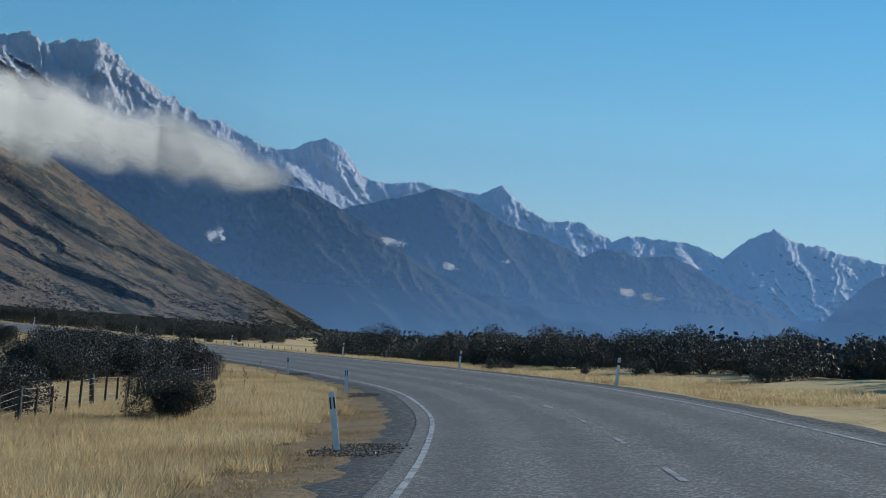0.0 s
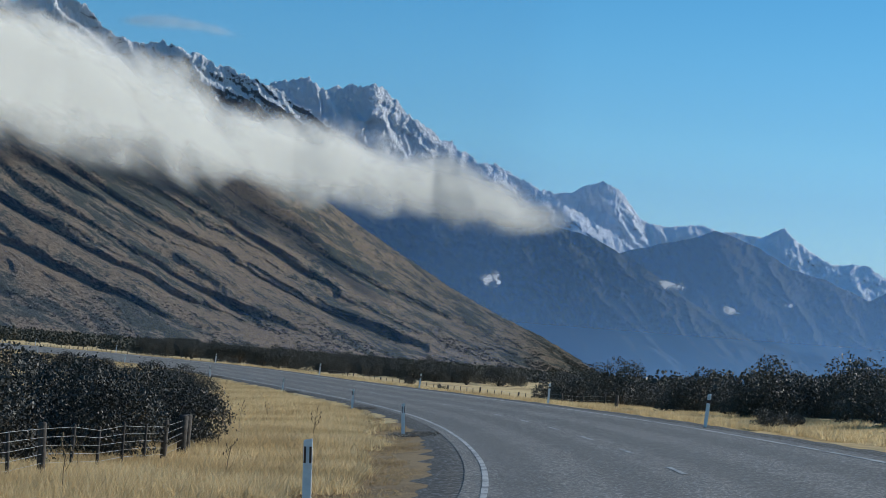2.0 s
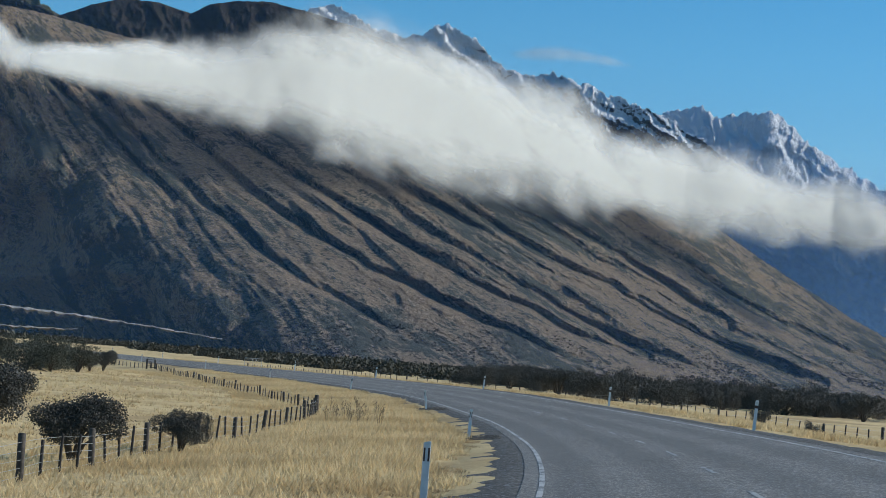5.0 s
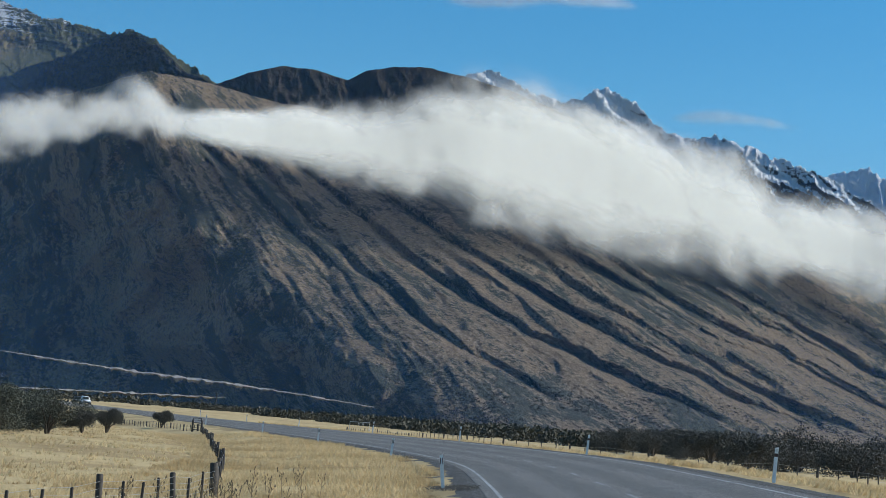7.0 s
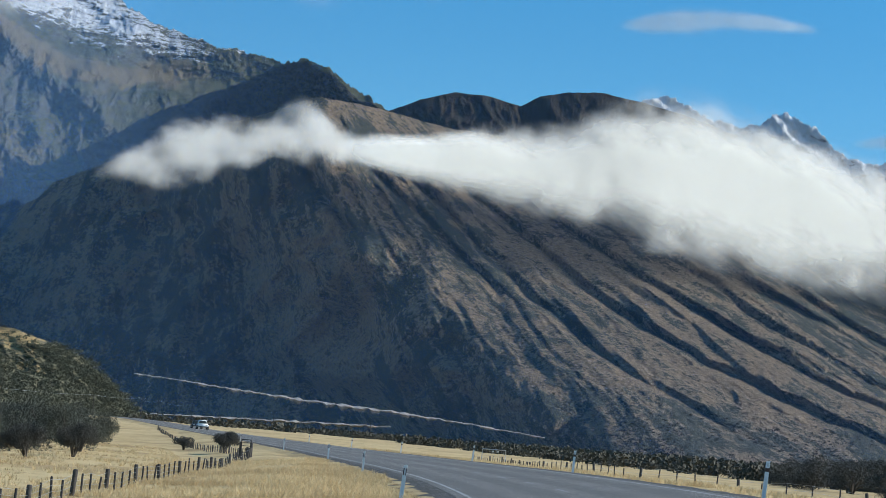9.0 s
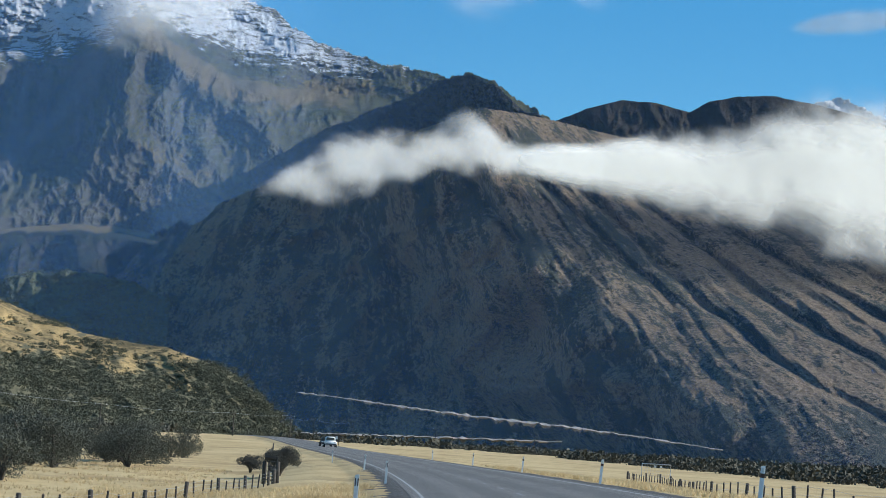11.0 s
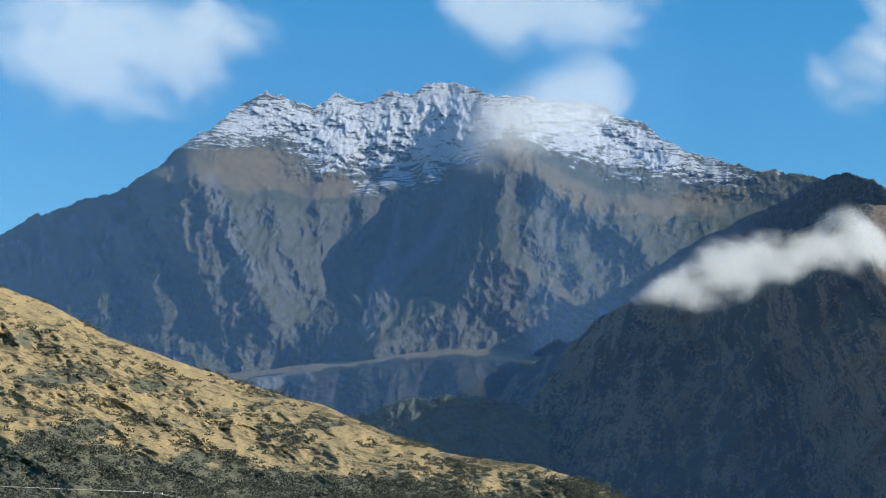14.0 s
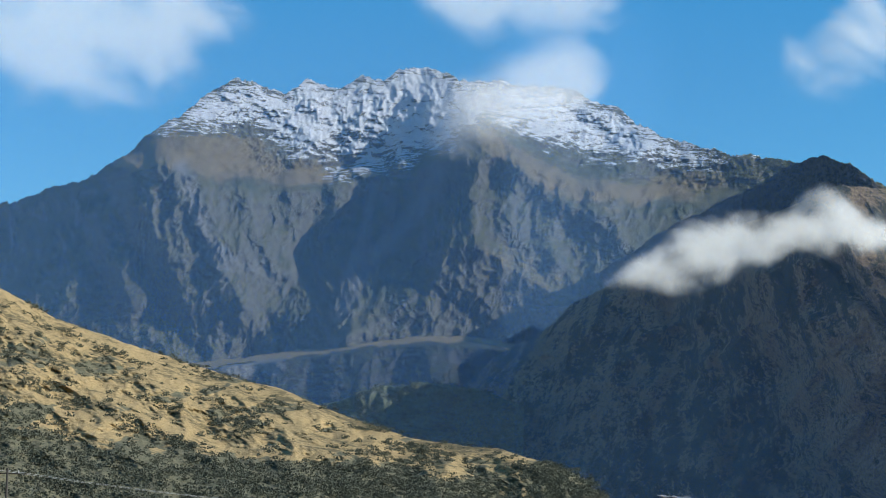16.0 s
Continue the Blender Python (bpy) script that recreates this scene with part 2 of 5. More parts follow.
# ---- helpers for meshes ----
def grid_mesh(name, xyz, mat, attr=None, smooth_shade=True):
    """A mesh from an array of points of shape (rows, columns, 3)."""
    r, c = xyz.shape[:2]
    idx = np.arange(r * c).reshape(r, c)
    quads = np.stack([idx[:-1, :-1], idx[:-1, 1:], idx[1:, 1:], idx[1:, :-1]], -1).reshape(-1, 4)
    return raw_mesh(name, xyz.reshape(-1, 3), quads, mat, attr, smooth_shade)


def raw_mesh(name, verts, faces, mat, attr=None, smooth_shade=True):
    me = bpy.data.meshes.new(name)
    verts, faces = np.asarray(verts, dtype=np.float32), np.asarray(faces, dtype=np.int32)
    n, k = faces.shape
    me.vertices.add(len(verts))
    me.vertices.foreach_set("co", verts.ravel())
    me.loops.add(n * k)
    me.loops.foreach_set("vertex_index", faces.ravel())
    me.polygons.add(n)
    me.polygons.foreach_set("loop_start", np.arange(0, n * k, k, dtype=np.int32))
    me.polygons.foreach_set("use_smooth", np.full(n, smooth_shade))
    me.update(calc_edges=True)
    if attr is not None:
        for key, values in (attr if isinstance(attr, dict) else {"thickness": attr}).items():
            a = me.attributes.new(key, "FLOAT", "POINT")
            a.data.foreach_set("value", np.asarray(values, dtype=np.float32).ravel())
    me.materials.append(mat)
    return me


def along(points, q):
    pts = sorted(points)
    return np.interp(q, [p[0] for p in pts], [p[1] for p in pts])


def curve(points, q):
    """Smooth interpolation of a short table."""
    pts = sorted(points)
    xs, ys = np.array([p[0] for p in pts], float), np.array([p[1] for p in pts], float)
    k = np.gradient(ys, xs)
    i = np.clip(np.searchsorted(xs, q) - 1, 0, len(xs) - 2)
    h = xs[i + 1] - xs[i]
    u = np.clip((q - xs[i]) / h, 0, 1)
    return ((2 * u ** 3 - 3 * u ** 2 + 1) * ys[i] + (u ** 3 - 2 * u ** 2 + u) * h * k[i] + (3 * u ** 2 - 2 * u ** 3) * ys[i + 1] + (u ** 3 - u ** 2) * h * k[i + 1])


# ---- mountains: each rises from a foot to a crest seen from the road ----
def mountain(name, centre, skyline, foot, crest, mat, label, cols=700, rows=160, low=-0.15, bulge=1.0, jag=0.10, carve=None, seed=1, cover=None):
    cx, cy, cz = centre
    lo, hi = min(p[0] for p in skyline), max(p[0] for p in skyline)
    az = np.linspace(lo, hi, cols)[None, :]
    v = np.linspace(0, 1, rows)[:, None]
    line = along(skyline, az)
    k = max(2, int(0.9 / (hi - lo) * cols))
    kern = np.hanning(2 * k + 1)
    even = np.convolve(np.pad(line[0], k, mode="edge"), kern / kern.sum(), "valid")[None, :]
    top = line + jag * (fbm(az * 1.6, az * 0 + seed * 3.7, seed, 6, 0.62) + 0.5 * ridged(az * 5, az * 0 + seed, seed + 5, 3, 0.6) - 0.4)
    el = low + v * (top - low)
    rise = np.clip((el - low) / np.maximum(even - low, 0.05), 0, 1.08)      # height on the slope behind the broken crest
    df, dc = along(foot, az), along(crest, az)
    d = df + (dc - df) * rise ** bulge
    if carve is not None:
        d = d + carve(az + 0 * v, el + 0 * az, rise)
    z = cz + d * np.tan(np.radians(el))
    back = np.linspace(0.06, 1, 8)[:, None]
    d2 = d[-1:] + back * 350
    z2 = z[-1:] - back ** 1.1 * 260
    attr = None
    if cover is not None:
        attr = {key: np.concatenate([q, np.repeat(q[-1:], 8, 0)])[:, ::-1] for key, q in cover(az + 0 * v, el + 0 * az, top + 0 * v).items()}
    d, z = np.concatenate([d, d2]), np.concatenate([z, z2])
    a = np.radians(np.broadcast_to(az, d.shape))
    xyz = np.stack([cx - np.sin(a) * d, cy + np.cos(a) * d, z], -1)[:, ::-1]
    return tagged(new(name, grid_mesh(name, xyz, mat, attr)), label, "mountain", kind="structure")


C0, C1, C7, C14 = (0, 0, 2.2), (1.6, 37.4, 2.1), (-18, 171.4, 1.3), (-92.4, 323.8, 1.5)


def crags(az, el, seed, freq, octaves=6, tall=0.6, warp=0.45):
    """Branching ridges and gullies: warped ridged noise in which small ridges sit on large ones."""
    wa = az + warp / freq * fbm(az * freq * 0.8, el * freq * 0.8, seed + 1, 4)
    we = el + warp / freq * fbm(az * freq * 0.8 + 31, el * freq * 0.8, seed + 2, 4)
    total, amp, weight = 0 * az, 1.0, 1.0
    for k in range(octaves):
        f = freq * 2 ** k
        n = 1 - np.abs(perlin(wa * f, we * f * min(1.0, tall * 1.15 ** k), seed + 11 * k))
        n = n * n
        total = total + amp * (n - 0.6) * weight
        weight = np.clip(n * 1.3, 0, 1)
        amp *= 0.55
    return total


def far_relief(seed, freq, amp, tilt=0.6, stretch=0.4):
    def carve(az, el, v):
        u = az - tilt * el
        lo, cell = u.min(), 0.05
        net = drainage(int((u.max() - lo) / cell) + 3, int(el.max() / cell) + 6, seed, cell, 1.0, 0.42, stretch, freq)
        w = smooth(0, 0.12, v) * (1 - 0.6 * smooth(0.9, 1, v))
        return -w * amp * (0.35 * sample(net, (u - lo) / cell, (el + 0.2) / cell) + 2.2 * crags(u, el, seed + 3, 0.9, 6, 0.6, 0.45) + 0.8 * crags(az, el, seed, 3.6, 5, 0.8, 0.35))
    return carve


mountain("mountain_far_range", C0,
         [(7, 4.4), (5.43, 4.71), (4.23, 4.93), (3.41, 5.21), (2.94, 5.03), (2.35, 4.35), (1.56, 4.13), (0.88, 4.26), (-0.12, 4.15), (-0.9, 4.06), (-1.49, 4.3),
          (-2.06, 3.84), (-2.78, 3.43), (-3.69, 3.5), (-4.57, 3.02), (-4.93, 3.23), (-5.7, 3.18), (-6.46, 3.16), (-7.54, 2.85), (-8.25, 3.43), (-8.83, 3.65),
          (-9.3, 3.35), (-9.9, 3.31), (-10.95, 3.08), (-11.82, 2.92), (-14, 2.5)],
         [(-14, 4250), (7, 4250)], [(-14, 4600), (7, 4600)], FARSNOW, "distant snow-covered mountain range in blue shade", cols=900, rows=110, jag=0.05,
         carve=far_relief(3, 0.9, 13), seed=2)
mountain("mountain_dark_ridge", C0,
         [(6, 2.6), (3.77, 3.01), (2.59, 3.49), (1.38, 3.78), (0.34, 4.16), (-0.76, 3.82), (-1.72, 3.28), (-2.66, 3.04), (-3.76, 2.58), (-4.28, 2.82), (-5.28, 2.69),
          (-6.18, 2.76), (-6.96, 2.43), (-7.9, 1.89), (-8.67, 1.57), (-9.45, 1.17), (-10.4, 0.6), (-11, 0.1)],
         [(-11, 3900), (6, 3700)], [(-11, 4150), (6, 4150)], FARROCK, "dark forested ridge below snow peaks", cols=700, rows=130, jag=0.04,
         carve=far_relief(9, 0.7, 11), seed=5)
mountain("mountain_valley_side", C0, [(-9.4, 0.1), (-9.92, 0.83), (-10.74, 1.79), (-11.44, 2.44), (-12.4, 2.9), (-14, 3.3)],
         [(-14, 3700), (-9, 3800)], [(-14, 4000), (-9, 4000)], FARROCK, "dark valley side dropping to the plain", cols=200, rows=90, jag=0.03, carve=far_relief(12, 0.5, 9), seed=6)
mountain("mountain_hanging_spur", C0, [(14, 4.2), (10.48, 4.1), (7.49, 4.1), (4.77, 4.0), (3.52, 3.72), (2.25, 3.13), (0.97, 2.31), (-0.32, 1.56), (-1.59, 0.97), (-3.2, 0.35), (-4, 0.0)],
         [(-4, 3500), (14, 3520)], [(-4, 3700), (14, 3800)], FARROCK, "dark shaded mountain spur under a cloud bank", cols=700, rows=130, jag=0.03,
         carve=far_relief(15, 0.6, 11, 0.9), seed=7)
mountain("mountain_snow_face", C1,
         [(20, 7.0), (16, 7.2), (13, 7.0), (12.29, 7.27), (11.85, 7.46), (11.21, 7.21), (10.54, 7.34), (9.77, 7.35), (9.04, 6.85), (8.07, 6.23), (6.95, 5.63), (5.69, 5.26),
          (4.9, 4.86), (3.94, 4.39), (3.31, 4.05), (2.51, 3.57), (1.5, 2.9), (0.5, 2.2)],
         [(0.5, 3850), (20, 3850)], [(0.5, 4250), (20, 4350)], FACESNOW, "steep snow-covered mountain face with rocky crest", cols=800, rows=150, jag=0.11,
         carve=far_relief(21, 0.8, 13), seed=8)
mountain("mountain_snow_shoulder", C7,
         [(24, 9.2), (22.54, 9.54), (21.93, 9.66), (20.89, 9.2), (19.95, 8.95), (19.5, 9.14), (18.83, 9.48), (17.95, 9.0), (17.22, 8.44), (16.29, 8.19), (15.84, 8.31),
          (14.3, 7.9), (12.68, 7.34), (10.88, 6.37), (9.82, 5.74), (8.6, 4.9), (7.4, 4.0), (6, 3.0)],
         [(6, 3450), (24, 3300)], [(6, 3650), (24, 3800)], MIDSNOW, "rocky shoulder dusted with snow and a pointed peak", cols=900, rows=160, jag=0.10,
         carve=far_relief(27, 1.1, 13, 1.2), seed=9)


def tent(az, el, pts, width, height):
    """A spur that stands out towards the valley along a line down the face."""
    best = np.full(az.shape, 1e9)
    for (a0, e0), (a1, e1) in zip(pts, pts[1:]):
        dx, dy = a1 - a0, e1 - e0
        q = np.clip(((az - a0) * dx + (el - e0) * dy) / (dx * dx + dy * dy), 0, 1)
        best = np.minimum(best, np.hypot(az - a0 - q * dx, el - e0 - q * dy))
    return height * np.clip(1 - best / width, 0, 1)


# the great tussock mountain beside the plain: gullies run down its face to the foot
STREAMS = [[(28.6, 7.0), (27.82, 6.32), (25.13, 4.09), (22.72, 2.44), (19.42, 0.85)], [(27.2, 6.9), (26.53, 6.42), (23.93, 4.48), (21.09, 3.01), (16.29, 1.08)],
           [(25.8, 7.0), (24.99, 6.38), (22.44, 4.89), (18.5, 2.88), (14.67, 1.34)], [(24.2, 6.9), (23.46, 6.34), (21.24, 5.28), (18.86, 3.77), (13.48, 1.27)],
           [(22.8, 6.6), (21.9, 6.0), (18.14, 4.27), (15.66, 3.07), (11.0, 1.3)], [(20.5, 6.2), (19.42, 5.4), (16.29, 3.63), (12.24, 1.95), (9.4, 0.9)]]
BROOKS = [[(18.6, 5.8), (17.13, 4.94), (14.04, 3.33), (11.2, 2.2)], [(29.79, 7.22), (28.32, 5.98), (26.05, 4.17)], [(32.23, 7.46), (31.27, 6.79), (30.11, 5.53)],
          [(17.92, 5.16), (15.75, 3.94), (11.93, 2.21), (6.98, 0.55)], [(16.48, 4.99), (14.32, 3.92), (10.46, 1.86)], [(13.05, 4.03), (9.69, 2.24), (5.9, 0.87)],
          [(20.92, 3.92), (16.89, 2.56), (13.11, 1.15)]]


def downhill(az, el):
    """Bearing at which the water running through a place reaches the foot."""
    a0 = az
    for _ in range(4):
        k = np.interp(a0, [2, 8, 16, 22, 25, 30, 36, 42], [2.0, 1.9, 1.5, 1.05, 0.8, 0.35, -0.1, -0.4])
        a0 = az - k * el
    return a0 + 0.3 * fbm(az * 0.4, el * 0.6, 41, 3)


def tussock_cover(az, el, top):
    u = downhill(az, el)
    return {"flow": fbm(u * 2.6, el * 0.35, 161, 5, 0.65) + 0.6 * fbm(u * 0.7, el * 0.15, 162, 3)}


def gullies(az, el, v):
    u = downhill(az, el)
    cell = 0.075
    lo = u.min()
    net = drainage(int((u.max() - lo) / cell) + 3, int(el.max() / cell) + 6, 43, cell, 1.0, 0.46, 0.16, 0.55)
    worn = sample(net, (u - lo) / cell, (el + 0.25) / cell)
    wa, we = az + 0.10 * fbm(az * 0.7, el * 0.9, 47, 4), el + 0.08 * fbm(az * 0.7 + 7, el * 0.9, 48, 4)
    cut = 0 * az
    for k, line in enumerate(STREAMS):
        (a1, e1), (a2, e2) = line[-2:]
        line = line + [(a2 + 0.5 * (a2 - a1), max(0.1, e2 + 0.35 * (e2 - e1)))]
        cut = cut + tent(wa, we, line, 0.2, 24 + 6 * (k % 3)) + tent(wa, we, line, 1.1, 14)
    for k, line in enumerate(BROOKS):
        cut = cut + tent(wa, we, line, 0.17, 15 + 5 * (k % 3)) + tent(wa, we, line, 0.9, 11)
    rills = ridged(u * 1.1, el * 0.16, 50, 5, 0.6) * (0.5 + smooth(-0.3, 0.5, perlin(u * 0.4, el * 0.3, 51)))
    fine = fbm(u * 3.2, el * 0.9, 44, 4, 0.6)
    broad = perlin(u * 0.33, el * 0.10, 45)
    w = smooth(0.02, 0.2, v) * (1 - 0.75 * smooth(0.85, 1, v))
    nose = np.interp(el, [0, 0.8, 2, 5, 7.5, 9], [22.4, 23.8, 25.8, 28.5, 31.1, 32.3])   # the face swings away here to the side valley
    past = az - nose + 0.5 * fbm(az * 0.5, el * 0.5, 49, 3)
    past = 0.8 * np.log1p(np.exp(np.clip(past / 0.8, -30, 30)))
    turn = 106 * np.minimum(past, 6.5) + 40 * np.clip(past - 6.5, 0, 20)
    shade = smooth(0, 3, past)
    ribs = crags(az + 0.3 * el, el, 59, 0.45, 7, 0.5, 0.5)
    return w * (cut - 2.2 * rills - (3.6 - 1.2 * shade) * worn - 2 * fine - 26 * broad - 34 * shade * ribs) - w * (2 * fbm(az * 4, el * 4, 46, 4, 0.6) + 3 * shade * crags(az, el, 60, 3.2, 4, 0.8, 0.35)) + turn


BROWN_FOOT = [(2, 2800), (4, 2600), (10, 2300), (16, 2030), (22, 1850), (28, 1750), (43, 1650)]
BROWN_CREST = [(2, 3080), (4, 3060), (8, 3000), (15, 2880), (22, 2800), (26, 2750), (31, 2450), (36, 2280), (43, 2050)]
brown = mountain("mountain_tussock", C7,
                 [(43, 0.2), (42.1, 0.9), (41.6, 2.22), (41.36, 2.81), (41.0, 3.71), (40.07, 4.65), (38.4, 5.64), (38.14, 6.02), (37.3, 6.45), (35.43, 7.3), (33.43, 8.1),
                  (32.35, 8.5), (31.33, 8.95), (30.26, 8.85), (29.34, 8.7), (27.7, 8.4), (25.9, 8.3), (23.7, 8.4),
                  (22.0, 8.6), (20.56, 8.6), (18.51, 8.29), (15.06, 6.7), (13.97, 6.05), (12.55, 5.38), (11.06, 4.46), (9.9, 3.75), (8.92, 3.18), (7.44, 2.33), (5.68, 1.5), (4.15, 0.85), (3.2, 0.3), (2.6, 0.0)],
                 BROWN_FOOT, BROWN_CREST, TUSSOCK, "brown tussock mountain cut by long dark gullies", cols=1100, rows=330, bulge=1.1, jag=0.025, carve=gullies, seed=11, cover=tussock_cover)


mountain("mountain_domes", C7, [(31, 8.0), (30, 8.5), (29.34, 8.8), (28.61, 9.15), (27.7, 9.4), (26.77, 9.36), (25.91, 9.17), (25.39, 9.47), (24.63, 9.63), (23.71, 9.67), (22.61, 9.49), (21.4, 9.2), (20.2, 8.8), (18.5, 8.1)],
         [(18, 2980), (31, 2900)], [(18, 3180), (31, 3150)], HEATH, "two rounded summits of dark heath", cols=500, rows=90, low=4, jag=0.015, carve=far_relief(33, 0.8, 6), seed=12)


# the snow-capped mountain at the head of the side valley
def alpine_relief(az, el, v):
    bench = curve([(57, 8), (51.8, 9.67), (50, 10.0), (48.4, 9.53), (45.5, 9.6), (44, 10.0), (42.3, 10.4), (41.2, 10.6), (38, 9.6), (28, 9.5)], az)
    shelf = smooth(-0.25, 0.35, el - bench + 0.12 * fbm(az * 1.2, el * 1.2, 54, 4))
    out = 150 * shelf - 18 * np.clip(az - 43, -10, 10) + 60 * np.clip(az - 50.8, 0, 8)   # the snow basin lies back behind the cliffs
    out = out - tent(az, el, [(41.2, 10.7), (40.25, 10.0), (39.0, 9.2), (37.8, 8.4), (36.4, 7.5), (35.6, 6)], 2.0, 130)
    out = out - tent(az, el, [(41.2, 10.7), (41.7, 9.0), (42.4, 7.1), (43.5, 6.2), (44.8, 5.4)], 2.6, 215)
    out = out - tent(az, el, [(49.8, 9.9), (49.2, 8.9), (48.5, 7.6), (47.6, 6.2)], 1.8, 150)
    out = out - tent(az, el, [(50, 9.9), (51.4, 7.9), (52.3, 6.6), (53.4, 5.5)], 2.4, 170)
    out = out - tent(az, el, [(47.7, 9.4), (47.4, 8.4), (46.9, 7.2)], 0.7, 60)
    out = out - tent(az, el, [(46.4, 9.3), (46.5, 8.2), (46.4, 7.2)], 0.6, 55)
    out = out - tent(az, el, [(45.2, 9.4), (45.3, 8.6), (45.6, 7.6)], 0.5, 45)
    out = out + tent(az, el, [(44.6, 9.2), (45.5, 8), (46.2, 6.9), (46.8, 6.0), (47.4, 5.0)], 1.9, 150)
    out = out - tent(az, el, [(41.2, 7.9), (40.3, 7.3), (39.3, 6.7), (38.6, 6.0)], 1.7, 140)
    out = out - tent(az, el, [(48.9, 9.6), (48.6, 8.6), (47.9, 7.6)], 0.5, 40) - tent(az, el, [(51.6, 8.4), (51.0, 7.2), (50.6, 6.2)], 0.6, 50) - tent(az, el, [(50.4, 8.8), (49.7, 7.4), (49.2, 6.3)], 0.7, 50)
    out = out - tent(az, el, [(40.2, 10.1), (40.5, 9.2), (40.4, 8.4)], 0.5, 40) - tent(az, el, [(39.0, 9.3), (39.4, 8.3), (39.3, 7.6)], 0.5, 40)
    out = out - tent(az, el, [(36.8, 10.6), (37.6, 9.8), (38.3, 9.3)], 0.9, 60)
    w = smooth(0, 0.1, v) * (1 - 0.6 * smooth(0.94, 1, v))
    below = 1 - shelf
    net = drainage(520, 224, 51, 0.06, 1.0, 0.42, 0.45, 0.55)
    worn = sample(net, (az - 27) / 0.06, (el + 0.3) / 0.06)
    return out - w * (8 * below * worn + 26 * below * crags(az + 0.12 * el, el, 58, 0.85, 7, 0.4, 0.45) + 10 * below * crags(az, el, 55, 1.9, 7, 0.6, 0.4) + 5 * crags(az, el, 57, 4.5, 4, 0.7, 0.3) + (1 - below) * (11 * fbm(az * 1.6, el * 2.4, 52, 6, 0.62) + 5 * fbm(az * 1.1, el * 4.5, 53, 5, 0.6) + 15 * crags(az, el, 56, 0.8, 5, 0.8, 0.5) * smooth(10.6, 11.6, el)))


SNOWLINE = [(58, 9.6), (52, 9.4), (50.5, 10.3), (48.6, 10.75), (47.3, 10.6), (46.6, 10.15), (45.6, 9.85), (44.6, 9.75), (43.4, 10.0), (42, 10.5), (41.2, 11.1), (40.4, 11.0), (39.5, 10.5),
            (38.5, 10.25), (37.5, 10.0), (36.5, 9.85), (35.6, 9.8), (34.8, 10.15), (33.5, 10.2), (27, 10.3)]
BENCH = [(57, 8), (51.8, 9.67), (50, 10.0), (48.4, 9.53), (46.7, 9.47), (45.5, 9.6), (44, 10.0), (42.3, 10.4), (41.2, 10.6), (38, 9.6), (35, 9.6), (28, 9.5)]


def alpine_cover(az, el, top):
    ragged = 0.18 * fbm(az * 1.1, el * 1.6, 151, 4, 0.6)
    above = el - along(SNOWLINE, az) + 0.15 + 1.4 * ragged
    snow = 0.74 * smooth(-0.3, 0.9, above) - 0.22 * (1 - smooth(0.0, 0.4, top - el)) + 0.12 * smooth(42, 43, az) * (1 - smooth(46, 47.5, az))
    hb = el - along(BENCH, az) + ragged
    left = smooth(41.0, 42.0, az)
    turf = left * smooth(-0.17, 0.13, hb) * (1 - smooth(-0.1, 0.5, above)) + 0.3 * tent(az, el, [(50.6, 9.0), (51.0, 8.0), (50.2, 7.2)], 1.5, 1.0)
    turf = turf + 1.1 * tent(az, el + ragged, [(41.2, 10.8), (40.0, 10.1), (38.5, 9.4), (37.2, 9.4), (35.0, 9.75)], 0.55, 1.0)
    turf = turf + 0.5 * tent(az, el, [(40.6, 7.6), (39.4, 7.0), (38.8, 6.4)], 1.4, 1.0)
    scree = tent(az, el, [(49.4, 9.8), (49.0, 8.9), (48.7, 8.0), (48.2, 7.3)], 0.42, 1.1) + tent(az, el, [(48.5, 7.6), (47.6, 7.2), (46.8, 7.1)], 0.5, 0.7)
    scree = scree + tent(az, el, [(42.4, 9.9), (43.2, 8.6), (44.4, 7.3), (45.0, 6.0)], 0.6, 0.95) + tent(az, el, [(44.2, 9.5), (44.4, 8.4), (44.8, 7.0)], 0.35, 0.8)
    return {"snow": np.clip(snow, 0, 1), "turf": turf, "scree": scree}


mountain("mountain_snow_peak", C14,
         [(58, 6.2), (55.16, 7.91), (54.3, 8.48), (53.57, 8.8), (52.54, 9.21), (52.01, 9.33), (50.76, 10.18), (50.03, 10.9), (49.5, 11.18), (48.83, 11.78), (48.08, 12.2),
          (47.14, 12.01), (46.67, 11.88), (46.03, 12.32), (45.43, 12.0), (44.97, 12.16), (44.67, 12.48), (44.04, 12.27), (43.58, 12.66), (42.8, 12.68), (42.02, 12.39),
          (41.08, 12.34), (39.99, 12.28), (38.9, 12.22), (38.28, 11.85), (37.51, 11.62), (36.65, 11.02), (35.96, 10.8), (35.35, 10.65), (34.13, 10.42), (33.23, 10.3),
          (32.78, 10.19), (32.18, 10.35), (31.41, 10.2), (30.98, 9.86), (29.9, 9.29), (28.6, 8.6), (27, 7.6)],
         [(27, 3000), (58, 3000)], [(27, 3650), (36, 4000), (43, 4200), (58, 4000)], ALPINE, "rocky mountain with fresh snow on its broken crest", cols=1300, rows=400, jag=0.085,
         carve=alpine_relief, seed=13, cover=alpine_cover)


def terrace_cover(az, el, top):
    cliff = smooth(46.2, 46.6, az) * (1 - smooth(47.9, 48.4, az)) * smooth(0.12, 0.2, top - el) * (1 - smooth(0.4, 0.75, top - el + 0.15 * fbm(az * 4, el * 2, 152, 3)))
    flat = 1 - smooth(0.10, 0.22, top - el + 0.06 * fbm(az * 2, el, 153, 3))
    return {"snow": 0 * az - 2, "turf": flat + 0 * el, "scree": 0.9 * cliff}


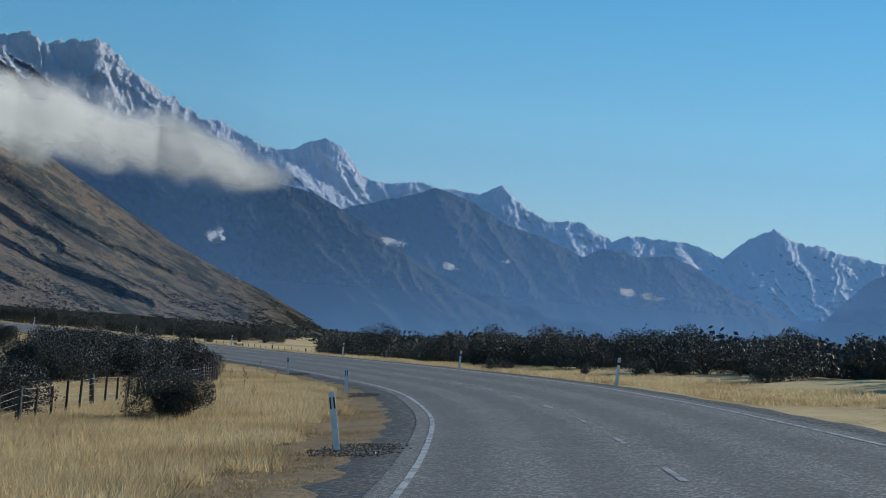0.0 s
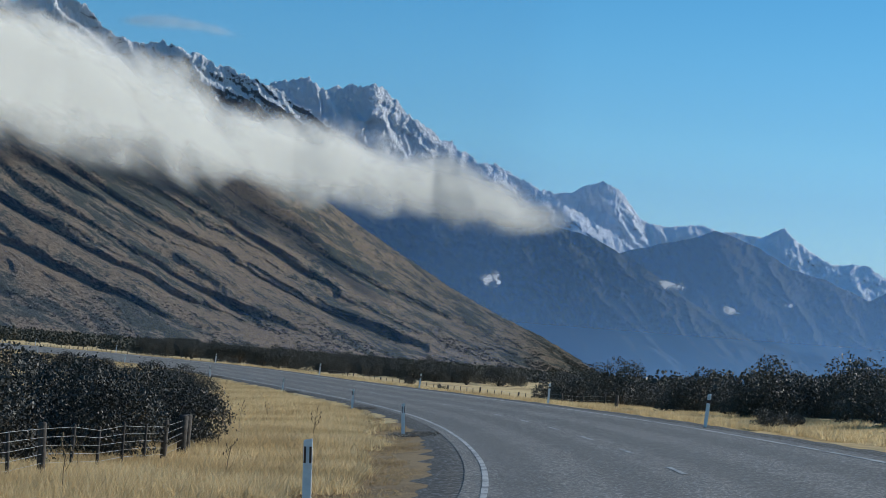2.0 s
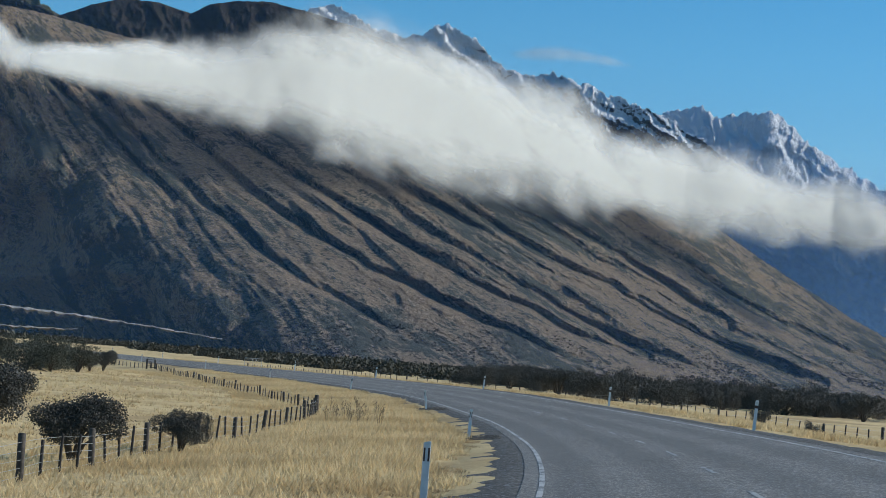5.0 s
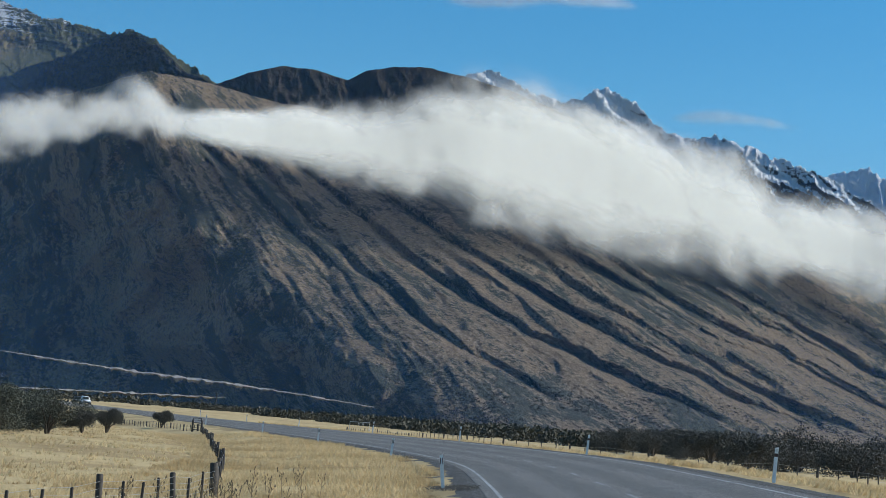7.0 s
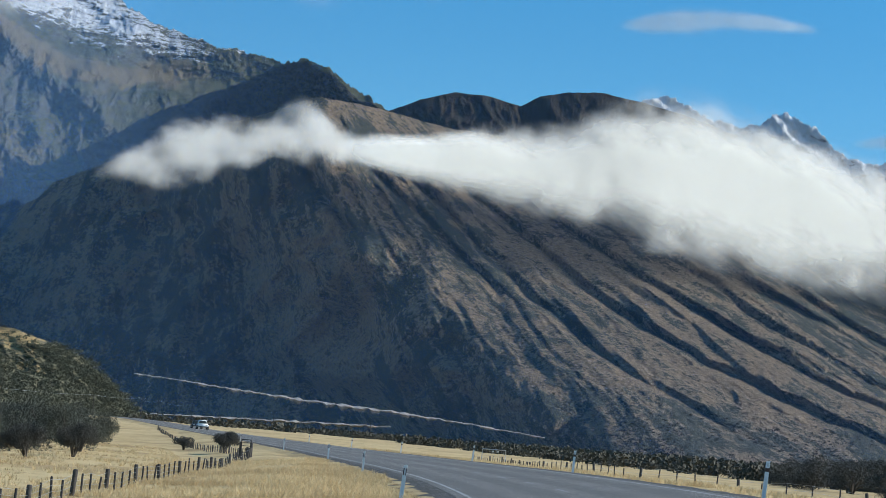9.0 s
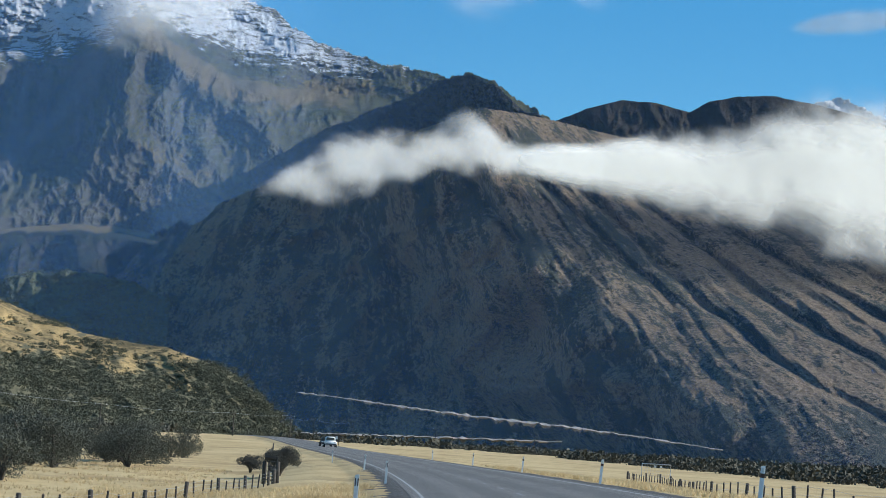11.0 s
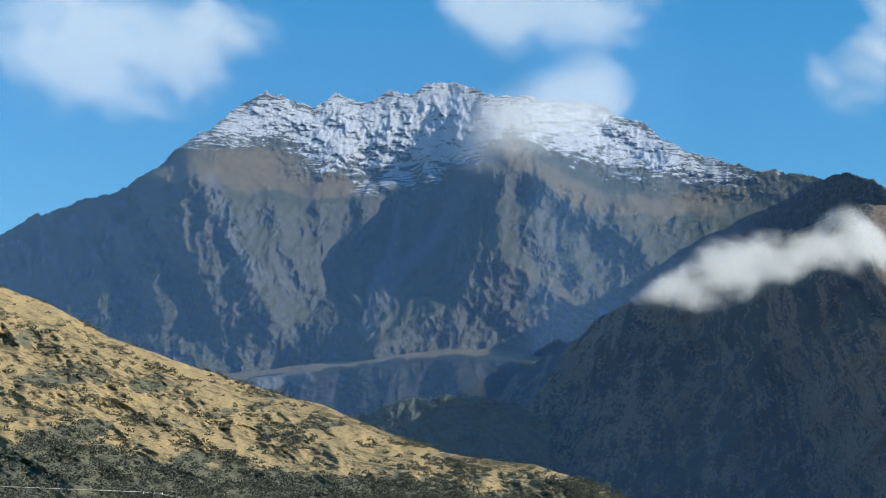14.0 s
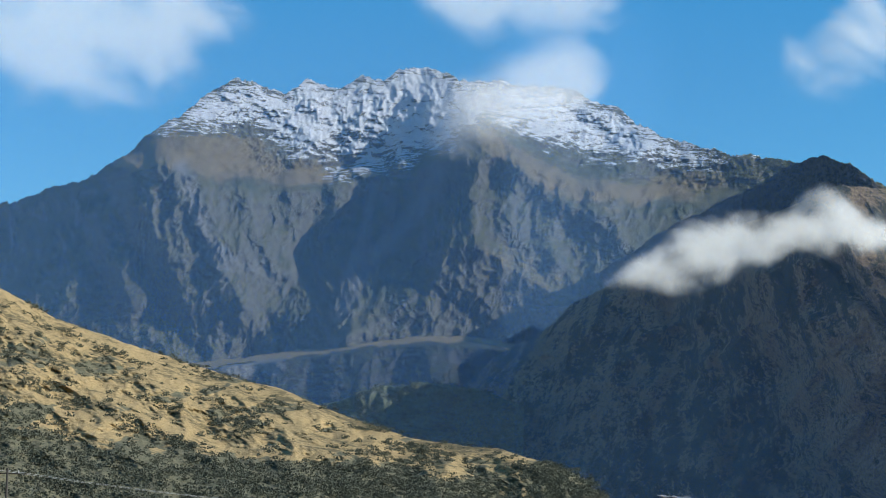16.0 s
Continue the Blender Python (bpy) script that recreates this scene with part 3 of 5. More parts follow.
def terrace_relief(az, el, v):
    return 420 * smooth(0.955, 1.0, v) - smooth(0, 0.1, v) * (9 * fbm(az * 0.8, el * 0.8, 61, 4) + 5 * crags(az, el, 62, 2.0, 5, 0.8, 0.4)) + 60 * fbm(az * 0.4, el * 0 + 2, 63, 2)


mountain("mountain_terrace", C14, [(53, 4.2), (49.3, 4.55), (47.79, 4.76), (46.58, 4.95), (45.36, 5.12), (44.45, 5.3), (42.46, 5.52), (41.39, 5.5), (39.5, 5.2), (36, 4.6)],
         [(36, 2830), (53, 2800)], [(36, 2950), (53, 2920)], TERRACE, "wooded river terrace with a grassy top and pale eroded cliffs", cols=600, rows=160, jag=0.03,
         carve=terrace_relief, seed=14, cover=terrace_cover)
# its shade comes partly from the dark rock colour
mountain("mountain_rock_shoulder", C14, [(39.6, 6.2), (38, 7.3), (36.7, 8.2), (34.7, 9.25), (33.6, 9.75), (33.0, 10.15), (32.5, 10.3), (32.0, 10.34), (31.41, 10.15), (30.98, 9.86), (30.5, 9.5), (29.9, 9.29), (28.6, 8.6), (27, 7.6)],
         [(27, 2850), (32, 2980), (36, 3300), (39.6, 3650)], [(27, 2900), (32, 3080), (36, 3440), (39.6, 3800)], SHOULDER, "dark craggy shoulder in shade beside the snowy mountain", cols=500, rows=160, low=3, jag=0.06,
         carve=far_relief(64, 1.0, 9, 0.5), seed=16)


def rise_relief(az, el, v):
    return -smooth(0, 0.15, v) * (12 * fbm(az * 0.9, el * 0.9, 65, 5, 0.6) + 6 * crags(az, el, 66, 1.6, 4, 0.8, 0.4))


rise = mountain("hill_wooded", C14, [(48.5, 2.6), (47.2, 3.0), (45.2, 3.6), (44.0, 4.1), (42.4, 4.25), (41.2, 4.1), (40, 3.7)], [(40, 2540), (48.5, 2560)], [(40, 2640), (48.5, 2660)], WOODED,
                "low rise covered with grey-green bush", cols=260, rows=90, jag=0.05, carve=rise_relief, seed=17)


def hill_relief(az, el, v):
    w = smooth(0, 0.15, v) * (1 - 0.7 * smooth(0.85, 1, v))
    return -w * (13 * ridged((az - 0.9 * el) * 0.5, el * 0.5, 71, 6, 0.55) + 16 * fbm(az * 0.35, el * 0.5, 72, 3) + 5.5 * fbm(az * 1.6, el * 2.6, 73, 6, 0.62))


def hill_cover(az, el, top):
    """Scrub thick along the foot and in the hollows, dry grass above."""
    edge = np.interp(az, [36, 40, 44, 48, 52, 56], [2.6, 1.9, 1.7, 2.1, 2.4, 2.7]) + 0.9 * fbm(az * 0.4, el * 0.5, 154, 4)
    low = 1 - smooth(-0.6, 0.6, el - edge)
    pocket = smooth(0.15, 0.5, fbm(az * 0.55 + 0.5 * el, el * 1.3, 155, 4, 0.55))
    return {"undergrowth": np.clip(low + 0.62 * pocket, 0, 1)}


mountain("hill_grassy", C14,
         [(70, 8.5), (62, 7.8), (58, 7.4), (55.1, 6.79), (53.59, 6.27), (52.06, 5.51), (50.08, 4.9), (48.7, 4.5), (47.16, 4.09), (46.24, 3.89), (44.39, 3.19), (42.85, 2.7), (41.32, 2.51),
          (40.41, 2.46), (39.49, 2.18), (38.43, 1.82), (37.81, 1.31), (37.28, 0.8), (36.9, 0.3), (36.6, -0.1)],
         [(36, 760), (42, 560), (50, 430), (70, 330)], [(36, 800), (38, 840), (42, 900), (48, 1000), (70, 1000)], FOOTHILL, "rounded foothill of dry grass dotted with dark shrubs",
         cols=700, rows=260, low=-0.3, jag=0.02, carve=hill_relief, seed=15, cover=hill_cover)


# ---- tinted sheets that paint haze into the valleys, and clouds ----
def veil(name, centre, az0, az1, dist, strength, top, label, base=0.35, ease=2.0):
    """A curved sheet that paints blue valley haze over what lies behind, thickest near the ground."""
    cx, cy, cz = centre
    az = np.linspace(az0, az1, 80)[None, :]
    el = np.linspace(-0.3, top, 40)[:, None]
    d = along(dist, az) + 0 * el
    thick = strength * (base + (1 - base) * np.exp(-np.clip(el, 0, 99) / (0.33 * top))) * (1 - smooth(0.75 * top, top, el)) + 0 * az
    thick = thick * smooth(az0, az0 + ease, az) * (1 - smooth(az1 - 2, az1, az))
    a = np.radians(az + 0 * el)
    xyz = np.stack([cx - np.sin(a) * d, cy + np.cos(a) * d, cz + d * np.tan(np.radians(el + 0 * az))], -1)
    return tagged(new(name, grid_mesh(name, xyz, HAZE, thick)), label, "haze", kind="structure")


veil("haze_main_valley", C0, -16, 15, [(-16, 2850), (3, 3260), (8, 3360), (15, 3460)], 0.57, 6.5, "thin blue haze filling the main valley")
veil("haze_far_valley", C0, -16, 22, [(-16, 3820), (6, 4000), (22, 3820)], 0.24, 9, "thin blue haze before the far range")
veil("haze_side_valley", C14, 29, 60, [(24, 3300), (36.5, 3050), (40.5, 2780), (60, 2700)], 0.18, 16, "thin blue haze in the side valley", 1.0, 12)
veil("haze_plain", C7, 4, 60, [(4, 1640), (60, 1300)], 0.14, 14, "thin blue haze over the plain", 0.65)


def cloud(name, centre, spine, dist, mat, label, depth=160, layers=7, cols=160, rows=36, spread=1.7, lumps=3, lean=1.3, seed=1, soft=False):
    """Layered cloud: slices of vapour one behind another along a spine of (bearing, height, half width in degrees)."""
    cx, cy, cz = centre
    pts = sorted(spine)
    az = np.linspace(pts[0][0], pts[-1][0], cols)[None, :]
    mid = curve([(p[0], p[1]) for p in pts], az)
    half = curve([(p[0], p[2]) for p in pts], az)
    v = np.linspace(-1, 1, rows)[:, None]
    fade = min(0.3, 3.0 / (pts[-1][0] - pts[0][0])) if soft else 0.06
    ends = smooth(0, fade, (az - pts[0][0]) / (pts[-1][0] - pts[0][0])) * smooth(0, fade, (pts[-1][0] - az) / (pts[-1][0] - pts[0][0]))
    verts, faces, thick = [], [], []
    idx = np.arange(rows * cols).reshape(rows, cols)
    quads = np.stack([idx[:-1, :-1], idx[:-1, 1:], idx[1:, 1:], idx[1:, :-1]], -1).reshape(-1, 4)
    for k in range(layers):
        q = (k / max(1, layers - 1) - 0.5) if layers > 1 else 0
        fat = spread * (1 - 0.35 * abs(q) * 2)
        el = mid + v * half * fat + 0.12 * half * perlin(az * 0.9, v * 1.3 + 9 * k, seed + k)
        d0 = along(dist, az)
        d = d0 + q * depth + lean * np.radians(el - mid) * d0 + lumps * perlin(az * 1.7 + 5 * k, el * 1.7, seed + 20 + k)
        body = (np.cos(v * np.pi / 2) ** 2 if soft else np.clip(1 - np.abs(v) ** 1.7, 0, 1)) * ends
        a = np.radians(az + 0 * el)
        verts.append(np.stack([cx - np.sin(a) * d, cy + np.cos(a) * d, cz + d * np.tan(np.radians(el))], -1).reshape(-1, 3))
        faces.append(quads + k * rows * cols)
        thick.append((body + 0 * el).ravel())
    me = raw_mesh(name, np.concatenate(verts), np.concatenate(faces), mat, np.concatenate(thick))
    return tagged(new(name, me), label, "cloud")


cloud("cloud_bank", C7,
      [(31.6, 7.75, 0.25), (30.2, 7.62, 0.36), (28.4, 7.55, 0.48), (26.7, 7.55, 0.76), (24.5, 7.5, 1.02),
       (22.3, 7.65, 1.6), (20.0, 7.3, 1.62), (17.6, 6.9, 1.5), (15.2, 6.3, 1.35), (13.0, 5.6, 0.97), (11.2, 5.45, 1.0), (9.2, 5.08, 0.98), (6.9, 4.82, 0.85), (5.2, 4.5, 0.6), (3.4, 4.33, 0.3)],
      [(2, 2800), (8, 2800), (12, 2740), (16, 2600), (22, 2440), (28, 2340), (34, 2150), (40, 2000)], CLOUD, "long low bank of white cloud lying across the mountainside",
      depth=60, layers=8, cols=420, rows=50, spread=1.88, seed=3, soft=True)
cloud("cloud_tail", C7, [(37.9, 6.0, 0.08), (36.9, 6.4, 0.2), (36.1, 6.75, 0.4), (35.0, 7.1, 0.62), (33.7, 7.3, 0.6), (32.5, 7.55, 0.42), (31.6, 7.8, 0.5), (30.4, 7.62, 0.42), (29.2, 7.55, 0.42)],
      [(28, 2310), (34, 2130), (40, 1980)], TAIL, "ragged tail of the cloud bank over the dark face", depth=45, layers=8, cols=160, rows=40, spread=2.2, seed=6, soft=True)
cloud("cloud_wisp", C7, [(32.6, 8.1, 0.15), (32.1, 8.4, 0.3), (31.6, 8.5, 0.34), (31.1, 8.3, 0.28), (30.6, 8.0, 0.15)], [(0, 2130)], WISP, "wisp of cloud rising over the brown summit", depth=20, layers=5, cols=60, rows=40, seed=8, soft=True)
for a, e, w, h, s in ((1.34, 2.62, 0.45, 0.16, 1), (-0.24, 2.03, 0.42, 0.17, 2), (-5.04, 1.72, 0.28, 0.14, 3), (-5.73, 1.6, 0.42, 0.13, 4), (-1.72, 2.28, 0.2, 0.1, 5), (6.16, 2.44, 0.35, 0.22, 6)):
    cloud("small_cloud", C0, [(a - w, e - 0.03, 0.4 * h), (a - 0.3 * w, e, h), (a + 0.2 * w, e + 0.02, h * 0.9), (a + w, e + 0.05, 0.4 * h)], [(0, 2900)], PUFF,
          "small white puff of cloud against the dark mountainside", depth=8, layers=4, cols=40, rows=24, spread=1.7, seed=30 + s, soft=True)
cloud("cloud_streak", C7, [(17.3, 8.75, 0.12), (15.8, 8.85, 0.2), (14.6, 8.8, 0.2), (13.4, 8.6, 0.1)], [(0, 4300)], WISP, "thin streak of high cloud", depth=15, layers=4, cols=60, rows=20, seed=41, soft=True)
cloud("summit_cloud", C14, [(43.2, 11.0, 0.5), (41.8, 11.5, 0.75), (40.4, 11.9, 0.9), (39.2, 12.4, 1.0), (38.0, 12.9, 0.7), (37.3, 13.2, 0.4)], [(37, 3350), (43.5, 3000)], WISP,
      "thin cloud clinging to the snowy summit", depth=30, layers=7, cols=110, rows=50, spread=2.3, seed=44, soft=True)
cloud("high_cloud", C14, [(57, 13.4, 0.9), (53, 13.5, 1.4), (50.5, 13.3, 1.3), (48.5, 13.7, 0.8), (47, 14.0, 0.4)], [(47, 4600), (57, 4150)], WISP, "soft white cloud in the blue sky",
      depth=24, layers=6, cols=120, rows=50, spread=2.3, seed=47, soft=True)
cloud("high_cloud", C14, [(33.8, 12.9, 0.4), (32.4, 13.3, 0.9), (31.2, 13.8, 1.1), (30.0, 13.6, 0.6), (28.6, 13.4, 0.7), (26.8, 13.5, 0.6), (25, 13.6, 0.3)], [(25, 4700), (34, 4150)], WISP, "soft white cloud in the blue sky",
      depth=24, layers=6, cols=120, rows=50, spread=2.3, seed=52, soft=True)
cloud("high_cloud", C14, [(44, 15.0, 0.5), (41, 14.6, 0.8), (38.5, 14.7, 0.8), (36, 15.2, 0.4)], [(36, 4600), (44, 4200)], WISP, "soft white cloud in the blue sky",
      depth=24, layers=5, cols=100, rows=40, spread=2.3, seed=57, soft=True)
cloud("high_cloud", C7, [(24, 11.5, 0.1), (21.5, 11.75, 0.22), (19.5, 11.8, 0.16), (17.5, 11.6, 0.08)], [(0, 4500)], WISP, "soft white cloud in the blue sky",
      depth=24, layers=5, cols=100, rows=30, spread=2.3, seed=59, soft=True)

# ---- the road's line: it bends left, then runs straight for the side valley ----
LINE = [(-3.2, -60), (-1.4, -20), (0, 0), (0.83, 12.4), (1.32, 24.9), (1.56, 37.4), (1.58, 49.8), (1.14, 62.4), (0.43, 74.8), (-0.81, 87.2), (-2.44, 99.4), (-4.34, 111.6), (-10.2, 141.6),
        (-18.03, 171.4), (-21.5, 182.8), (-25.2, 194), (-29, 205), (-40, 232), (-52.1, 258.5), (-63.1, 278.1), (-74.6, 296.9), (-86.4, 315), (-98.4, 332.6), (-110.5, 350), (-147.6, 401.7),
        (-250, 533), (-349, 658), (-600, 962)]
HEIGHT = [(-60, 0.9), (0, 0.83), (37, 0.68), (75, 0.54), (111, 0.29), (171, -0.06), (200, -0.16), (258, 0.06), (350, 0.09), (402, 0.15), (533, 0.8), (658, 1.8), (962, 2.6)]
BANK = [(-60, 0.09), (0, 0.10), (110, 0.115), (200, 0.105), (300, 0.085), (402, 0.05), (533, 0.02), (962, 0.02)]
LEFT_EDGE, RIGHT_EDGE = -1.56, 5.15

ly = np.array([p[1] for p in LINE], float)
lseg = np.concatenate([[0], np.cumsum(np.hypot(np.diff([p[0] for p in LINE]), np.diff(ly)))])
ROAD_S = np.arange(0, lseg[-1], 2.0)
ROAD_X = curve(list(zip(lseg, [p[0] for p in LINE])), ROAD_S)
ROAD_Y = curve(list(zip(lseg, ly)), ROAD_S)
tx, ty = np.gradient(ROAD_X), np.gradient(ROAD_Y)
tl = np.hypot(tx, ty)
ROAD_TX, ROAD_TY = tx / tl, ty / tl
ROAD_Z, ROAD_B = curve(HEIGHT, ROAD_Y), along(BANK, ROAD_Y)


def road_point(y, off, up=0.0):
    """A point beside the road at the line's coordinate y and a distance to its right."""
    x, yy = np.interp(y, ROAD_Y, ROAD_X), y
    ux, uy = np.interp(y, ROAD_Y, ROAD_TX), np.interp(y, ROAD_Y, ROAD_TY)
    px, py = x + uy * off, yy - ux * off
    return Vector((px, py, float(land(px, py)) + up))


def road_offset(x, y):
    """Index of the nearest place on the road's line and the distance to its right."""
    x, y = np.atleast_1d(np.asarray(x, float)), np.atleast_1d(np.asarray(y, float))
    near = np.zeros(x.shape, int)
    for i in range(0, len(x), 4000):
        d = (x[i:i + 4000, None] - ROAD_X) ** 2 + (y[i:i + 4000, None] - ROAD_Y) ** 2
        near[i:i + 4000] = d.argmin(1)
    dx, dy = x - ROAD_X[near], y - ROAD_Y[near]
    side = dx * ROAD_TY[near] - dy * ROAD_TX[near]
    off = np.sign(side) * np.hypot(dx, dy)
    return near, off


def surface(near, off):
    """Height of road and verges."""
    z0, b = ROAD_Z[near], ROAD_B[near]
    inner = z0 + b * np.clip(off, -3.6, 6.3)
    left = np.clip(-off - 3.6, 0, None)
    right = np.clip(off - 6.3, 0, None)
    ry = ROAD_Y[near]
    drop = np.interp(ry, [0, 220, 330, 362, 390, 450, 600, 800], [0.38, 0.42, 0.66, 0.85, 1.15, 1.0, 0.6, 0.4])
    z = inner - drop * smooth(0, 8, left) - 0.15 * smooth(0, 3, right) + 0.1 * smooth(3, 10, right) - 0.4 * smooth(2.5, 9, right) * smooth(150, 205, ry) + np.interp(ry, [20, 50, 95, 125, 160, 180], [0.3, 0.95, 0.95, 0.75, 0.2, 0]) * smooth(3, 15, right)
    far = smooth(30, 160, np.abs(off))
    plain = np.where(off > 0, 0.9, -0.7) + 0.0016 * np.clip(np.hypot(ROAD_X[near], ROAD_Y[near]) - 350, 0, 1400)
    return z * (1 - far) + plain * far


def land(x, y):
    shape = np.shape(x)
    fx, fy = np.ravel(np.asarray(x, float)), np.ravel(np.asarray(y, float))
    near, off = road_offset(fx, fy)
    z = surface(near, off)
    rough = smooth(4.5, 9, np.abs(off - 1.3))
    z = z + rough * (0.16 * perlin(fx * 0.09, fy * 0.09, 81) + 0.08 * perlin(fx * 0.31, fy * 0.31, 82))
    return z.reshape(shape)


# ---- ground: one sheet to the horizon ----
def axis(a, b, fine, outer, grow=1.16):
    mid = list(np.arange(a, b, fine))
    lo, hi, s = [], [], fine
    p = a
    while p > -outer:
        s *= grow
        p -= s
        lo.append(p)
    p, s = b, fine
    while p < outer:
        s *= grow
        p += s
        hi.append(p)
    return np.array(lo[::-1] + mid + hi)


def ground_material(name, pale, warm, dark, straw):
    m, nt, p = material(name)
    vec = where(nt)
    a = speckle(nt, vec, 0.09, 5)
    b = speckle(nt, vec, 0.8, 6, 0.6)
    c = speckle(nt, vec, 7.0, 4, 0.6)
    col = blend(nt, step(nt, a, 0.35, 0.65), pale, warm)
    col = blend(nt, math2(nt, "MULTIPLY", step(nt, b, 0.5, 0.75), 0.7), col, dark)
    col = blend(nt, math2(nt, "MULTIPLY", step(nt, c, 0.45, 0.75), 0.6), col, straw)
    bare = speckle(nt, vec, 0.045, 5, 0.6)
    col = blend(nt, math2(nt, "MULTIPLY", step(nt, bare, 0.52, 0.66), 0.6), col, dark)
    nt.links.new(col, p.inputs["Base Color"])
    p.inputs["Roughness"].default_value = 0.95
    p.inputs["Specular IOR Level"].default_value = 0.1
    relief(nt, p, math2(nt, "ADD", math2(nt, "MULTIPLY", b, 0.6), math2(nt, "MULTIPLY", c, 0.4)), 0.8, 0.25)
    return m


GRASSLAND = ground_material("dry_grassland", (0.62, 0.475, 0.25), (0.50, 0.36, 0.18), (0.33, 0.235, 0.12), (0.70, 0.55, 0.31))
gx, gy = np.meshgrid(axis(-170, 40, 1.5, 3600), axis(-20, 400, 1.5, 4300), indexing="xy")
gnear, goff = road_offset(gx.ravel(), gy.ravel())
gz = land(gx, gy)
gz = gz - 0.18 * (1 - smooth(6.0, 7.2, np.abs(goff - 1.6))).reshape(gz.shape)
tagged(new("ground", grid_mesh("ground", np.stack([gx, gy, gz], -1), GRASSLAND)), "dry golden grassland plain", "ground", kind="structure")


# ---- road, shoulders and painted lines ----
def ribbon(name, s0, s1, o0, o1, cols, mat, lift, step_m=2.0, edge_noise=0.0, seed=0, droop=(0, 0)):
    ss = np.arange(s0, s1 + 0.01, step_m)
    x, y = np.interp(ss, ROAD_S, ROAD_X), np.interp(ss, ROAD_S, ROAD_Y)
    ux, uy = np.interp(ss, ROAD_S, ROAD_TX), np.interp(ss, ROAD_S, ROAD_TY)
    z0, b = np.interp(ss, ROAD_S, ROAD_Z), np.interp(ss, ROAD_S, ROAD_B)
    off = np.linspace(0, 1, cols)[None, :] * np.ones((len(ss), 1))
    lo = o0 + (edge_noise * perlin(ss * 0.45, ss * 0 + 3, seed) if o0 < 1.6 else 0)
    hi = o1 + (edge_noise * perlin(ss * 0.45, ss * 0 + 9, seed + 1) if o1 > 1.6 else 0)
    lo, hi = lo + 0 * ss, hi + 0 * ss
    off = lo[:, None] + (hi - lo)[:, None] * off
    u = np.linspace(0, 1, cols)[None, :]
    z = z0[:, None] + b[:, None] * np.clip(off, -3.6, 6.3) + lift - droop[0] * (1 - u) ** 2 - droop[1] * u ** 2
    px, py = x[:, None] + uy[:, None] * off, y[:, None] - ux[:, None] * off
    if edge_noise > 0.5:
        z = z + 0.018 * perlin(px * 1.1, py * 1.1, seed + 2) + 0.012 * perlin(px * 3.1, py * 3.1, seed + 3)
    return grid_mesh(name, np.stack([px, py, z], -1)[:, ::-1], mat, off[:, ::-1])


def asphalt_material(name, base, chips, light):
    m, nt, p = material(name)
    vec = where(nt)
    a = speckle(nt, vec, 0.12, 4)
    b = speckle(nt, vec, 1.3, 5, 0.6)
    chip = node(nt, "ShaderNodeTexVoronoi", {"Vector": vec, "Scale": chips})
    tone = node(nt, "ShaderNodeSeparateColor", {0: chip.outputs["Color"]}).outputs[0]
    grain = speckle(nt, vec, chips * 0.5, 4, 0.7)
    col = blend(nt, step(nt, a, 0.3, 0.7), base, tuple(1.25 * c for c in base))
    col = blend(nt, math2(nt, "MULTIPLY", step(nt, b, 0.45, 0.75), 0.5), col, tuple(0.65 * c for c in base))
    col = blend(nt, math2(nt, "MULTIPLY", step(nt, tone, 0.7, 0.95), 0.85), col, light)
    col = blend(nt, math2(nt, "MULTIPLY", step(nt, grain, 0.5, 0.7), 0.5), col, tuple(0.5 * c for c in base))
    across = node(nt, "ShaderNodeAttribute", attribute_name="thickness").outputs["Fac"]
    track = math2(nt, "ABSOLUTE", math2(nt, "SINE", math2(nt, "MULTIPLY", math2(nt, "ADD", across, 0.1), 1.85)))
    col = blend(nt, math2(nt, "MULTIPLY", step(nt, math2(nt, "ADD", track, math2(nt, "MULTIPLY", b, 0.5)), 0.7, 1.2), 0.4), col, tuple(0.72 * c for c in base))
    nt.links.new(col, p.inputs["Base Color"])
    nt.links.new(node(nt, "ShaderNodeMapRange", {"Value": tone, "From Min": 0.0, "From Max": 0.2, "To Min": 0.3, "To Max": 0.9}).outputs[0], p.inputs["Roughness"])
    p.inputs["Specular IOR Level"].default_value = 0.3
    relief(nt, p, math2(nt, "ADD", math2(nt, "MULTIPLY", tone, 0.4), grain), 0.8, 0.012)
    return m


def paint_material(name, colour, wear):
    m, nt, p = material(name)
    vec = where(nt)
    n = math2(nt, "ADD", math2(nt, "MULTIPLY", speckle(nt, vec, 1.5, 4), 0.5), math2(nt, "MULTIPLY", speckle(nt, vec, 18, 4, 0.7), 0.5))
    nt.links.new(blend(nt, step(nt, n, wear, wear + 0.12), colour, (0.13, 0.13, 0.13)), p.inputs["Base Color"])
    p.inputs["Roughness"].default_value = 0.7
    relief(nt, p, speckle(nt, vec, 40, 3), 0.5, 0.01)
    return m


ASPHALT = asphalt_material("chip_seal", (0.137, 0.130, 0.118), 30, (0.5, 0.46, 0.4))
GRAVEL = asphalt_material("dark_gravel", (0.075, 0.068, 0.058), 16, (0.30, 0.27, 0.23))
PAINT = paint_material("road_paint", (0.50, 0.49, 0.46), 0.47)
WORN = paint_material("worn_road_paint", (0.38, 0.38, 0.36), 0.47)
LAST = ROAD_S[-1]
tagged(new("road", ribbon("road", 0, LAST, LEFT_EDGE - 0.35, RIGHT_EDGE + 0.4, 12, ASPHALT, 0.0)), "grey chip-seal country road bending left", "road", kind="structure")
EARTH = ground_material("trodden_verge", (0.31, 0.225, 0.13), (0.26, 0.185, 0.108), (0.18, 0.13, 0.08), (0.38, 0.285, 0.165))
